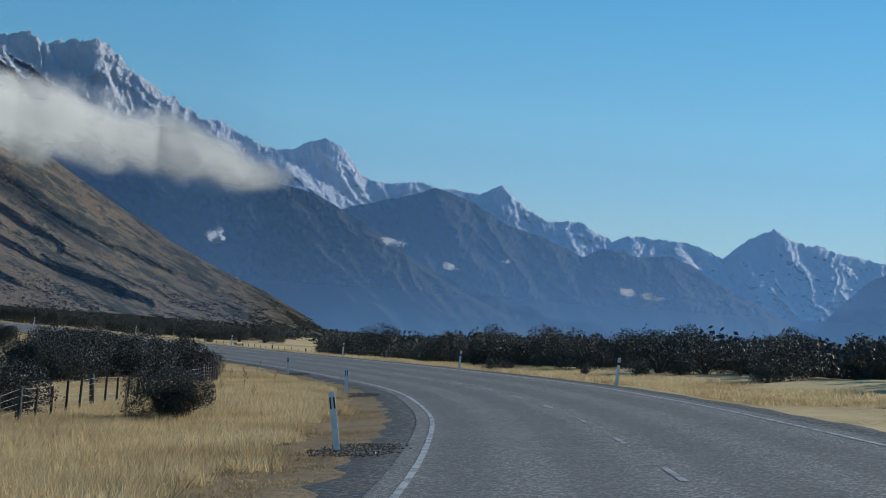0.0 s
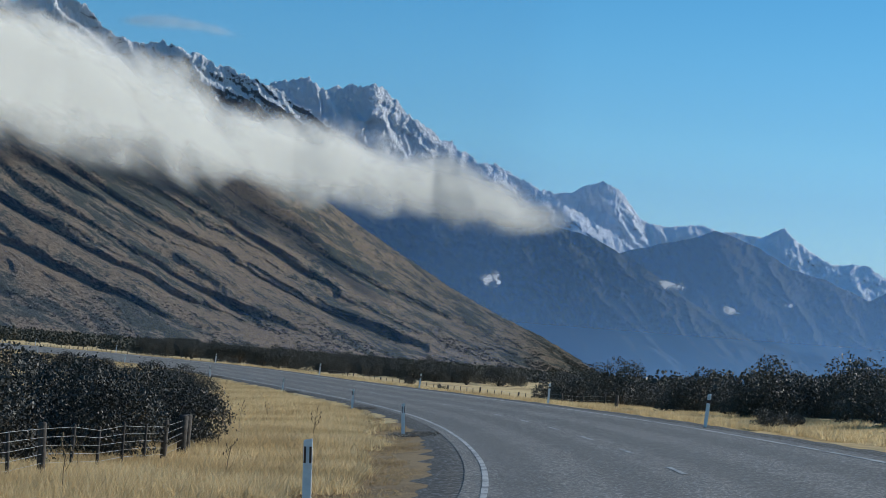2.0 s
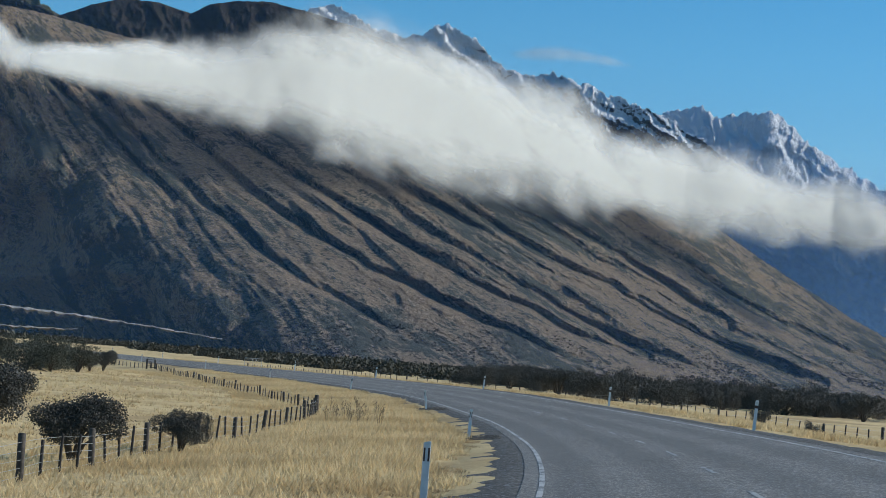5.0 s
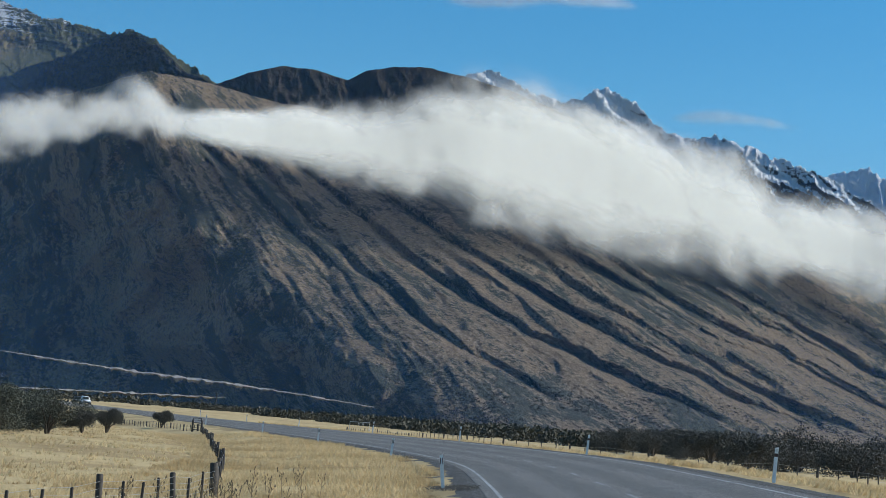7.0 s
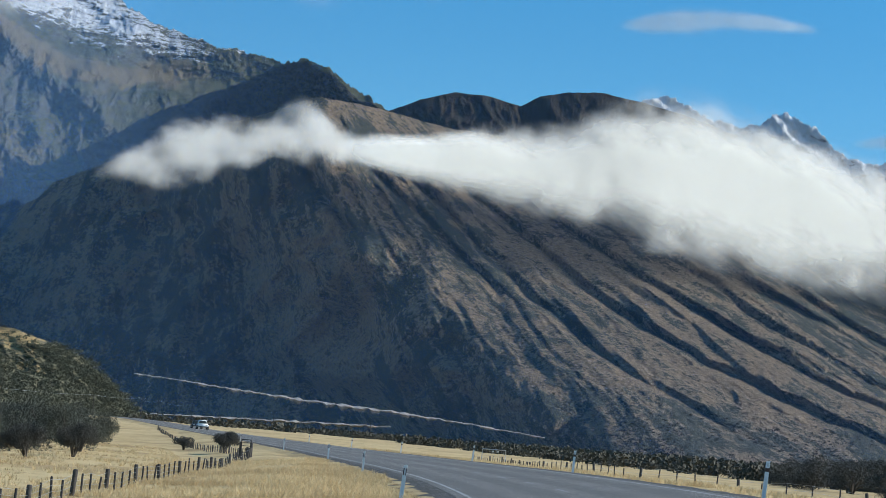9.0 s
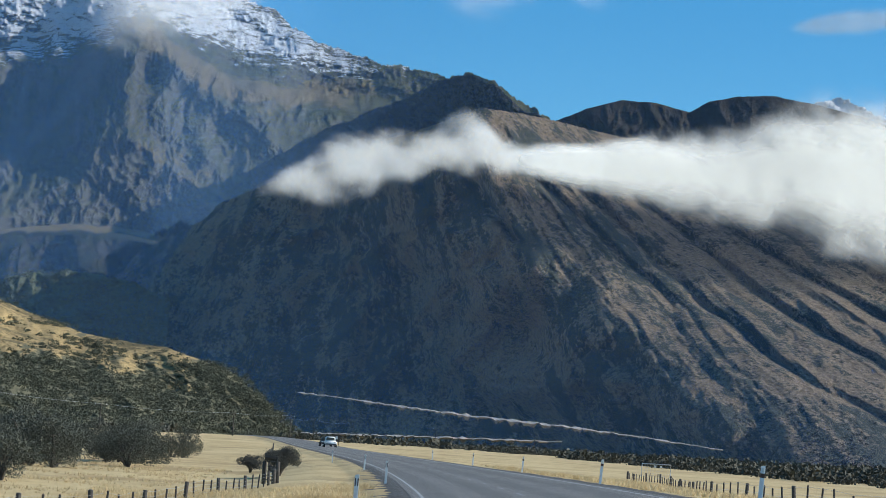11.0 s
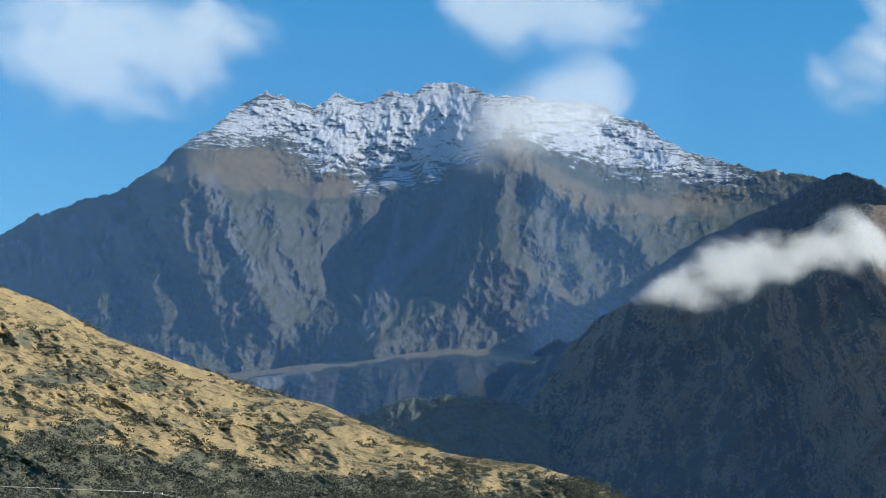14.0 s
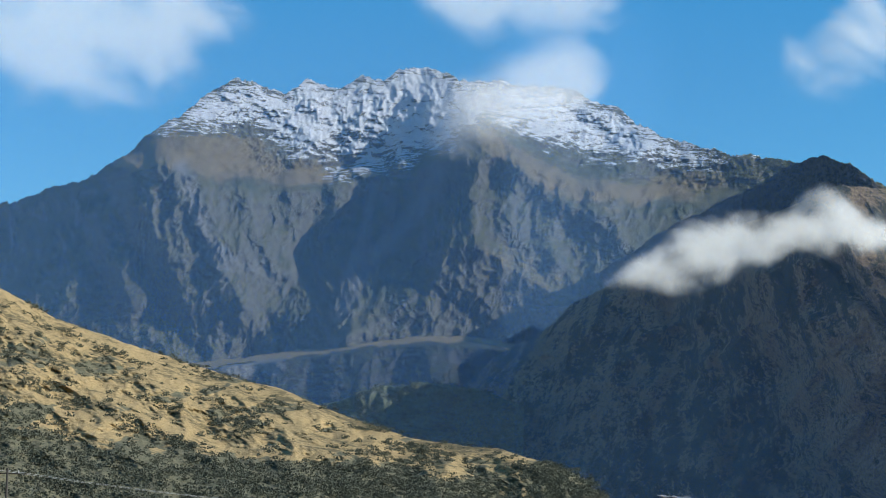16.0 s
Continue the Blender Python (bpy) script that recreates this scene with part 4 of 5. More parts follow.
for s0, s1, mat, fall in ((0, 190, EARTH, 0.10), (190, LAST, GRASSLAND, 0.4)):
    tagged(new("verge", ribbon("verge", s0, s1, LEFT_EDGE - 3.4, LEFT_EDGE - 0.9, 11, mat, -0.03, 0.5, 0.5, 15, (fall, 0))), "short trodden brown grass and earth", "verge", kind="structure")
tagged(new("road_shoulder", ribbon("road_shoulder", 0, LAST, LEFT_EDGE - 1.5, LEFT_EDGE - 0.3, 7, GRAVEL, -0.008, 0.5, 0.5, 5, (0.06, 0))), "loose dark gravel shoulder", "road shoulder", kind="structure")
tagged(new("road_shoulder", ribbon("road_shoulder", 0, LAST, RIGHT_EDGE + 0.35, RIGHT_EDGE + 1.8, 7, GRAVEL, -0.008, 1.0, 0.7, 6, (0, 0.16))), "loose dark gravel shoulder", "road shoulder", kind="structure")
for o in (LEFT_EDGE, RIGHT_EDGE):
    tagged(new("edge_line", ribbon("edge_line", 0, LAST, o - 0.05, o + 0.05, 2, PAINT, 0.006, 1.0, 0.015, 8)), "worn white painted edge line", "road marking", kind="structure")
for s in np.arange(4, 560, 10.0):
    tagged(new("centre_dash", ribbon("centre_dash", s, s + 3.0, 1.56, 1.65, 2, WORN, 0.006, 1.0, 0.01, 9)), "worn white centre line dash", "road marking", "centre line dashes", kind="structure")


# ---- materials of the things ----
def plain(name, colour, rough=0.8, vary=0.25, scale=6.0, metal=0.0, bump=0.2, dist=0.01):
    m, nt, p = material(name)
    n = speckle(nt, where(nt), scale, 5, 0.6)
    col = blend(nt, step(nt, n, 0.3, 0.7), tuple(c * (1 - vary) for c in colour), tuple(min(1, c * (1 + vary)) for c in colour))
    nt.links.new(col, p.inputs["Base Color"])
    p.inputs["Roughness"].default_value, p.inputs["Metallic"].default_value = rough, metal
    relief(nt, p, n, bump, dist)
    return m


def leaf_material(name, colour, light, rough=0.55):
    m, nt, p = material(name)
    r = node(nt, "ShaderNodeNewGeometry").outputs["Random Per Island"]
    col = blend(nt, step(nt, r, 0.55, 1.0), colour, light)
    patch = speckle(nt, where(nt), 0.7, 3)
    col = blend(nt, math2(nt, "MULTIPLY", step(nt, patch, 0.45, 0.7), 0.6), col, tuple(0.55 * c for c in colour))
    nt.links.new(col, p.inputs["Base Color"])
    p.inputs["Roughness"].default_value = rough
    p.inputs["Specular IOR Level"].default_value = 0.2
    return m


WHITE = plain("white_plastic", (0.74, 0.74, 0.72), 0.55, 0.08, 9, bump=0.05)
REFLECT_DARK = plain("dark_red_reflector", (0.045, 0.018, 0.016), 0.3, 0.1, 20, bump=0.0)
REFLECT_PALE = plain("pale_reflector", (0.62, 0.62, 0.58), 0.25, 0.05, 20, bump=0.0)
POSTWOOD = plain("weathered_fence_post", (0.06, 0.052, 0.044), 0.9, 0.4, 14, bump=0.6)
BATTEN = plain("dark_batten", (0.035, 0.031, 0.028), 0.85, 0.3, 14)
WIRE = plain("galvanised_wire", (0.55, 0.55, 0.54), 0.4, 0.1, 5, metal=0.6, bump=0)
PIPE = plain("galvanised_pipe", (0.62, 0.63, 0.63), 0.45, 0.12, 5, metal=0.5, bump=0)
BARK = plain("shrub_bark", (0.075, 0.062, 0.05), 0.95, 0.35, 12, bump=0.6)
LEAVES = leaf_material("shrub_leaves", (0.060, 0.059, 0.050), (0.105, 0.103, 0.088), 0.5)
GREYLEAF = leaf_material("grey_shrub_leaves", (0.072, 0.076, 0.058), (0.125, 0.13, 0.098), 0.7)
SCRUB = leaf_material("scrub_leaves", (0.060, 0.058, 0.043), (0.105, 0.100, 0.074), 0.7)
HILLSCRUB = leaf_material("hill_scrub_leaves", (0.088, 0.092, 0.062), (0.13, 0.132, 0.09), 0.8)
CAR_WHITE = plain("white_car_paint", (0.75, 0.76, 0.77), 0.25, 0.03, 2, bump=0)
CAR_DARK = plain("dark_truck_paint", (0.05, 0.055, 0.07), 0.4, 0.1, 2, bump=0)
CAR_GLASS = plain("dark_car_glass", (0.02, 0.022, 0.025), 0.08, 0.05, 2, bump=0)
RUBBER = plain("tyre_rubber", (0.02, 0.02, 0.02), 0.85, 0.1, 12, bump=0)
LAMP = plain("headlamp_lens", (0.7, 0.7, 0.68), 0.15, 0.02, 4, bump=0)
PALE_EARTH = plain("pale_gravel_bank", (0.30, 0.27, 0.23), 0.95, 0.25, 0.15, bump=0.5, dist=0.5)
TWINE = plain("dead_stalks", (0.14, 0.105, 0.06), 0.9, 0.3, 8)


def grass_material(name, a, b, c):
    m, nt, p = material(name)
    r = node(nt, "ShaderNodeNewGeometry").outputs["Random Per Island"]
    patch = speckle(nt, where(nt), 0.22, 4)
    col = blend(nt, step(nt, r, 0.2, 0.9), a, b)
    col = blend(nt, math2(nt, "MULTIPLY", step(nt, patch, 0.42, 0.62), 0.75), col, c)
    nt.links.new(col, p.inputs["Base Color"])
    p.inputs["Roughness"].default_value = 0.75
    p.inputs["Specular IOR Level"].default_value = 0.2
    glow = node(nt, "ShaderNodeBsdfTranslucent", {"Color": col})
    both = node(nt, "ShaderNodeMixShader", {0: 0.5, 1: p.outputs[0], 2: glow.outputs[0]})
    nt.links.new(both.outputs[0], nt.nodes["Material Output"].inputs[0])
    return m


STRAW = grass_material("straw_grass", (0.60, 0.455, 0.245), (0.78, 0.63, 0.37), (0.47, 0.34, 0.175))


# ---- mesh helpers for things ----
def part(name, me, parent, label=""):
    ob = new(name, me)
    ob.parent = parent
    return tagged(ob, label) if label else ob


def thing(name, at, label, category, group="", turn=0.0, kind=""):
    ob = new(name)
    ob.empty_display_size = 0.2
    ob.matrix_basis = pose(at[0], at[1], at[2], 0, 0, turn)
    return tagged(ob, label, category, group, kind)


def from_bm(name, bm, mat, smooth_shade=False):
    me = bpy.data.meshes.new(name)
    bm.to_mesh(me)
    bm.free()
    me.materials.append(mat)
    for p in me.polygons:
        p.use_smooth = smooth_shade
    return me


def box(bm, cx, cy, cz, sx, sy, sz, bevel=0.0, taper=1.0):
    r = bmesh.ops.create_cube(bm, size=1)
    for v in r["verts"]:
        k = taper if v.co.z > 0 else 1.0
        v.co = Vector((cx + v.co.x * sx * k, cy + v.co.y * sy * k, cz + v.co.z * sz))
    if bevel:
        edges = list({e for v in r["verts"] for e in v.link_edges})
        bmesh.ops.bevel(bm, geom=edges, offset=bevel, segments=2, affect="EDGES")
    return bm


def tube(points, radius, sides=6, r_end=None):
    """Vertices and quads of a tube along points."""
    pts = [Vector(p) for p in points]
    verts, faces = [], []
    for i, p in enumerate(pts):
        way = (pts[min(i + 1, len(pts) - 1)] - pts[max(i - 1, 0)]).normalized()
        u = way.orthogonal().normalized()
        w = way.cross(u)
        r = radius if r_end is None else radius + (r_end - radius) * i / (len(pts) - 1)
        for k in range(sides):
            a = 2 * math.pi * k / sides
            verts.append(p + r * (math.cos(a) * u + math.sin(a) * w))
    for i in range(len(pts) - 1):
        for k in range(sides):
            faces.append((i * sides + k, i * sides + (k + 1) % sides, (i + 1) * sides + (k + 1) % sides, (i + 1) * sides + k))
    return verts, faces


def tubes(name, runs, mat, sides=6):
    verts, faces = [], []
    for points, r0, r1 in runs:
        v, f = tube(points, r0, sides, r1)
        faces += [tuple(i + len(verts) for i in q) for q in f]
        verts += v
    return raw_mesh(name, [tuple(v) for v in verts], faces, mat)


# ---- roadside marker posts ----
def post_meshes():
    bm = bmesh.new()
    box(bm, 0, 0, 0.47, 0.105, 0.035, 1.02, 0.008)
    for v in bm.verts:
        if v.co.z > 0.9:
            v.co.z += 0.22 * v.co.x                   # slanted top
    body = from_bm("post_body", bm, WHITE)
    strips = []
    for x in (-0.032, 0.032):
        bm = bmesh.new()
        strips.append(from_bm("reflector_strip", box(bm, x, -0.021, 0.80, 0.026, 0.008, 0.19, 0.002), REFLECT_DARK))
    bm = bmesh.new()
    band = from_bm("dark_band", box(bm, 0, 0, 0.76, 0.112, 0.045, 0.10, 0.004), REFLECT_DARK)
    bm = bmesh.new()
    pale = from_bm("reflector", box(bm, 0, -0.022, 0.89, 0.06, 0.008, 0.10, 0.002), REFLECT_PALE)
    return body, strips, band, pale


BODY, STRIPS, BAND, PALE = post_meshes()
POSTS_LEFT = [(-1.46, 34.4, -10), (-2.98, 73.9, -3), (-7.8, 114.0, -4), (-16.0, 152.2, 0), (-27.5, 190.9, 2), (-41.6, 228.3, -7), (-59.9, 265.6, 4), (-80.8, 300.4, 1), (-103, 335, 0), (-128, 370, 2), (-153, 402, -2)]
POSTS_RIGHT = [(6.56, 76.0, 2), (1.3, 111.9, 4), (-6.8, 156.5, 2), (-18.7, 194.5, 3), (-32.8, 231.9, 2), (-50.9, 268.4, 4), (-72.1, 304.2, 3), (-92.6, 335, 4), (-120.3, 376.6, 3), (-144.2, 409.7, 2), (-170, 444, 0)]
for side, spots in (("left", POSTS_LEFT), ("right", POSTS_RIGHT)):
    for x, y, lean in spots:
        i = int(np.argmin((ROAD_X - x) ** 2 + (ROAD_Y - y) ** 2))
        turn = math.degrees(math.atan2(-ROAD_TX[i], ROAD_TY[i]))
        if side == "left":
            ob = thing("marker_post", (x, y, float(land(x, y))), "white plastic road marker post with two dark reflector strips", "marker post", "posts along the road")
        else:
            ob = thing("marker_post", (x, y, float(land(x, y))), "white plastic road marker post with a dark band and pale reflector", "marker post", "posts along the road")
        ob.matrix_basis = pose(x, y, float(land(x, y)) - 0.02, 0, lean, turn)
        part("body", BODY, ob)
        if side == "left":
            for s in STRIPS:
                part("reflector_strip", s, ob, "dark red reflector strip")
        else:
            part("band", BAND, ob, "dark band round the post")
            part("reflector", PALE, ob, "pale rectangular reflector")


# ---- wire fences ----
def post_mesh(name, radius, height, mat, sides=8):
    v, f = tube([(0, 0, -0.2), (0, 0, height * 0.5), (0.01, 0, height - 0.02), (0.01, 0, height)], radius, sides)
    v = [tuple(q) for q in v]
    v[-sides:] = [(q[0] * 0.7, q[1] * 0.7, q[2]) for q in v[-sides:]]
    me = raw_mesh(name, v, f, mat)
    bm = bmesh.new()
    bm.from_mesh(me)
    bmesh.ops.holes_fill(bm, edges=[e for e in bm.edges if e.is_boundary])
    bm.to_mesh(me)
    bm.free()
    return me


STRAINER = post_mesh("strainer_post", 0.10, 0.98, POSTWOOD, 10)
LINEPOST = post_mesh("line_post", 0.066, 0.92, POSTWOOD, 8)
BATTEN_ME = post_mesh("batten", 0.032, 0.86, BATTEN, 5)


def fence(points, label, spacing=2.1, every=5, wires=6, height=0.84, ends=True, sunk=0.0):
    pts = [Vector(p) for p in points]
    dist = [0.0]
    for a, b in zip(pts, pts[1:]):
        dist.append(dist[-1] + (b - a).length)
    rnd = random.Random(int(dist[-1] * 10))
    n = int(dist[-1] / spacing)
    ob = thing("wire_fence", (pts[0].x, pts[0].y, float(land(pts[0].x, pts[0].y))), label, "fence")
    base = Vector(ob.matrix_basis.translation)
    feet = []
    for k in range(n + 1):
        s = dist[-1] * k / n
        x, y = np.interp(s, dist, [p.x for p in pts]), np.interp(s, dist, [p.y for p in pts])
        feet.append(Vector((x, y, float(land(x, y)) - sunk)))
    for k, q in enumerate(feet):
        if (k in (0, n) and ends):
            me, name = STRAINER, "strainer_post"
        elif k % every == 0:
            me, name = LINEPOST, "line_post"
        else:
            me, name = BATTEN_ME, "batten"
        p = part(name, me, ob)
        p.matrix_basis = Matrix.Translation(q - base) @ pose(0, 0, 0, rnd.gauss(0, 2), rnd.gauss(1, 2.2), rnd.uniform(0, 360)) @ Matrix.Scale(rnd.uniform(0.94, 1.08), 4, (0, 0, 1))
    for w in range(wires):
        h = height * (0.16 + 0.84 * w / (wires - 1))
        run = [q - base + Vector((0, 0, h + 0.012 * math.sin(3 * k + w))) for k, q in enumerate(feet)]
        part("wire", tubes("wire", [(run, 0.0045, 0.0045)], WIRE, 3), ob, "galvanised fence wire")
    return ob


fence([(-8.4, 34), (-8.5, 52), (-8.4, 68), (-8.7, 79), (-9.6, 94)], "wire fence with dark wooden posts beside the verge", 1.9, sunk=0.12)
fence([(-9.9, 95.5), (-13.5, 108), (-15.6, 118.4), (-19.1, 132.1), (-22.1, 146), (-23.8, 154.5), (-28.4, 168.1), (-33.5, 186), (-39.9, 207.5), (-44, 219)], "wire fence with dark wooden posts round the paddock", 1.9, 4, sunk=0.18)
fence([(-44.4, 219.8), (-60, 249), (-69, 264.5), (-80.5, 285), (-87, 297), (-109, 335)], "wire fence with dark wooden posts running up the paddock", 1.9, 4, sunk=0.31)
fence([(-110.6, 337.2), (-130, 363.5), (-152, 392), (-196, 451), (-230, 497)], "wire fence with dark wooden posts far up the paddock", 2.6, 4, wires=4, sunk=0.3)
fence([(-4, 170), (-11, 192), (-20, 220), (-37, 264), (-52, 287), (-73, 312), (-92, 344), (-116, 388), (-134, 418)], "wire fence with dark posts between field and road", 2.6, wires=4, sunk=0.3)


def pipe_gate():
    g = thing("farm_gate", (-109.6, 336.0, float(land(-109.6, 336.0))), "dark metal farm gate standing open beside a bush", "gate", turn=147)
    part("frame", tubes("gate_frame", [([(0, 0, 0.12), (0, 0, 1.15), (1.5, 0, 1.15), (1.5, 0, 0.12), (0, 0, 0.12)], 0.035, 0.035)], BATTEN, 8), g)
    for k in range(4):
        part("bar", tubes("gate_bar", [([(0, 0, 0.3 + 0.22 * k), (1.5, 0, 0.3 + 0.22 * k)], 0.018, 0.018)], BATTEN, 6), g, "thin metal gate bar")
    for x in (-0.12, 1.62):
        q = part("gate_post", STRAINER, g)
        q.matrix_basis = pose(x, 0, 0)
    return g


pipe_gate()


def stock_frame():
    """The pale pipe frame with netting that stands in the field."""
    x, y = -144.5, 444.4
    g = thing("pipe_frame", (x, y, float(land(x, y))), "pale pipe frame with wire netting standing in the field", "pipe frame", turn=31)
    part("frame", tubes("frame_pipe", [([(-1.4, 0, -0.1), (-1.4, 0, 1.35), (1.4, 0, 1.35), (1.4, 0, -0.1)], 0.05, 0.05)], PIPE, 8), g)
    for sx in (-1.4, 1.4):
        part("stay", tubes("frame_stay", [([(sx, 0, 1.3), (sx, 1.0, -0.05)], 0.035, 0.035)], PIPE, 6), g)
    runs = [([(-1.4 + 0.28 * k, 0.02, 0), (-1.4 + 0.28 * k, 0.02, 1.33)], 0.006, 0.006) for k in range(1, 10)] + [([(-1.4, 0.02, 0.22 * k), (1.4, 0.02, 0.22 * k)], 0.006, 0.006) for k in range(1, 6)]
    part("netting", tubes("frame_netting", runs, WIRE, 3), g, "thin wire netting")
    for sx in (-0.15, 0.45):
        bm = bmesh.new()
        part("tag", from_bm("white_tag", box(bm, sx, -0.06, 1.12, 0.16, 0.02, 0.2, 0.005), WHITE), g, "small white tag on the frame")


stock_frame()


# ---- shrubs ----
def leaf_cloud(rng, centres, radii, count, size, flat=0.8):
    """Many small leaf quads scattered through a set of blobs, denser towards their skins."""
    pick = rng.choice(len(centres), count, p=radii ** 2 / (radii ** 2).sum())
    way = rng.normal(size=(count, 3))
    way /= np.linalg.norm(way, axis=1)[:, None]
    r = radii[pick] * rng.uniform(0.35, 1.08, count) ** 0.6
    p = centres[pick] + way * r[:, None] * np.array([1, 1, flat])
    a = rng.normal(size=(count, 3)) + 0.5 * way
    a /= np.linalg.norm(a, axis=1)[:, None]
    b = np.cross(a, rng.normal(size=(count, 3)))
    b /= np.linalg.norm(b, axis=1)[:, None]
    s = size * rng.uniform(0.55, 1.35, count)[:, None]
    quad = np.stack([p - a * s, p + b * s * 0.6, p + a * s, p - b * s * 0.6], 1)
    return quad.reshape(-1, 3), np.arange(count * 4).reshape(count, 4)


def shrub_kind(seed, height, width, blobs, leaves, size, stem=0.3, leaf=None):
    rng = np.random.default_rng(seed)
    ang = rng.uniform(0, 2 * np.pi, blobs)
    rad = width * 0.5 * np.sqrt(rng.uniform(0, 1, blobs)) * 0.85
    cz = height * rng.uniform(stem + 0.12, 0.86, blobs) - 0.25 * height * (rad / (width * 0.5)) ** 2
    centres = np.stack([rad * np.cos(ang), rad * np.sin(ang), np.maximum(cz, stem * height)], 1)
    radii = height * rng.uniform(0.19, 0.33, blobs)
    v, f = leaf_cloud(rng, centres, radii, leaves, size)
    sprigs, sf = leaf_cloud(rng, centres, radii * 1.45, leaves // 9, size * 0.8)
    v, f = np.concatenate([v, sprigs]), np.concatenate([f, sf + len(v)])
    crown = raw_mesh("shrub_crown", v, f, leaf or LEAVES, smooth_shade=False)
    runs = []
    for c in centres[:8]:
        knee = (c[0] * 0.3, c[1] * 0.3, c[2] * 0.5)
        runs.append([[(0, 0, -0.1), knee, tuple(c)], 0.035 * height, 0.008 * height])
    trunk = tubes("shrub_trunk", runs, BARK, 5)
    return trunk, crown


SHRUBS = [shrub_kind(100 + k, 2.0, w, b, 5200, 0.044, st) for k, (w, b, st) in enumerate(((2.6, 14, 0.10), (3.0, 17, 0.08), (2.4, 12, 0.32), (2.8, 17, 0.06), (3.4, 20, 0.1), (2.3, 11, 0.38)))]
NEAR_SHRUBS = [shrub_kind(120 + k, 2.0, w, b, 20000, 0.031, st) for k, (w, b, st) in enumerate(((2.6, 16, 0.08), (3.0, 20, 0.06), (2.5, 15, 0.05), (2.3, 13, 0.34), (2.6, 12, 0.40)))]
GREY_SHRUBS = [shrub_kind(140 + k, 2.0, w, b, 7000, 0.038, st, GREYLEAF) for k, (w, b, st) in enumerate(((2.6, 15, 0.08), (3.0, 18, 0.12), (2.5, 14, 0.22)))]
rnd = random.Random(5)


def shrub(x, y, height, label="dark green leafy shrub on dry grass", group="", k=None, sink=0.0, near=None, grey=False):
    trunk, crown = rnd.choice(GREY_SHRUBS) if grey else NEAR_SHRUBS[near] if near is not None else SHRUBS[rnd.randrange(6) if k is None else k]
    ob = thing("shrub", (x, y, float(land(x, y)) - sink), label, "shrub", group, rnd.uniform(0, 360))
    s = height / 2.0
    ob.scale = (s * rnd.uniform(0.9, 1.15), s * rnd.uniform(0.9, 1.15), s)
    part("trunk", trunk, ob)
    part("crown", crown, ob)
    return ob


shrub(-5.9, 47.2, 1.28, "dark shrub with drooping twigs in front of the wire fence", near=0)
for k, (x, y, h) in enumerate(((-9.6, 47.5, 1.35), (-10.6, 49.5, 1.5), (-13.4, 82, 1.9), (-11.4, 86, 1.8), (-10.9, 91, 1.9), (-16.0, 86, 2.0), (-14, 94, 2.0), (-17.2, 92, 1.9), (-12.6, 84, 1.9), (-14.5, 87, 2.0), (-12.4, 89, 2.0), (-15, 92, 1.9), (-11.8, 94, 1.9), (-13.6, 97, 1.9), (-11.3, 98.5, 1.8), (-13.8, 79, 1.6))):
    shrub(x, y, 1.28 * h, "dense dark shrub behind the wire fence", "shrubs behind the fence", sink=0.27 * h, near=k % 3)
for k, (x, y, h) in enumerate(((-18.8, 131.7, 1.9), (-21, 134, 1.9), (-20.6, 128, 1.8), (-23, 137, 1.9), (-22, 141, 1.9), (-25, 150, 2.0), (-26, 143, 1.8), (-35.2, 173, 2.0), (-38, 178, 2.1), (-39, 172, 2.0), (-28.1, 164.6, 1.5), (-29.2, 172.3, 1.05))):
    shrub(x, y, h, "dark shrub with bare stems in the paddock", "shrubs in the paddock", near=k % 3 if k < 7 else 3 + k % 2)
for k, (x, y, h) in enumerate(((-89.4, 275.6, 2.7), (-92.8, 278, 3.0), (-90.9, 283, 2.7), (-95.9, 285.5, 2.9), (-99.6, 294.3, 2.5), (-104.6, 289.3, 3.1), (-98.3, 302, 1.75), (-96.5, 296, 1.6), (-128.6, 361.8, 1.8), (-148, 384.4, 1.35), (-110.5, 313, 2.0), (-106, 304, 2.4), (-113, 322, 2.2))):
    shrub(x, y, h, "dark shrub standing in the dry paddock", "shrubs in the paddock", near=3 + k % 2, grey=h > 1.9)
for k in range(66):
    q = rnd.random()
    x, y = -126 - 66 * q - rnd.uniform(0, 24), 336 + 92 * q + rnd.uniform(-3, 9)
    shrub(x, y, rnd.uniform(2.2, 3.6), "grey-green shrub in the thicket below the foothill", "thicket below the foothill", grey=True)
for x, y, h in ((3.4, 121.4, 0.9), (4.3, 125.6, 0.75), (7.0, 140, 1.0), (8.2, 115, 0.7), (6.9, 159, 1.0), (-24.6, 230.6, 0.85), (-20.6, 221, 0.7), (-68.7, 345, 1.25), (-58.4, 309, 1.0), (10.5, 108, 1.0), (12.5, 108.3, 1.1), (15.0, 104, 1.2), (14.5, 92, 1.1)):
    shrub(x, y, h, "small dark bush on the roadside grass", "bushes beside the road")
spots = []
for k in range(1300):
    if len(spots) >= 135:
        break
    y, off = rnd.uniform(60, 200), rnd.uniform(0, 1) ** 1.5 * 26
    front = np.interp(y, [60, 80, 105, 125, 145, 165, 185, 200], [19, 19, 18, 16.5, 15.5, 16, 16, 14])
    front += 5.0 * perlin(np.array([y * 0.09]), np.array([3.3]), 141)[0]
    p = road_point(y, front + 0.6 + off)
    if all((p - s).length > 1.7 for s in spots):
        spots.append(p)
        shrub(p.x, p.y, rnd.uniform(1.5, 2.5) + (0.7 if rnd.random() < 0.25 else 0), "dark shrub of the thicket along the road", "thicket along the road", rnd.choice((0, 1, 3, 4)))
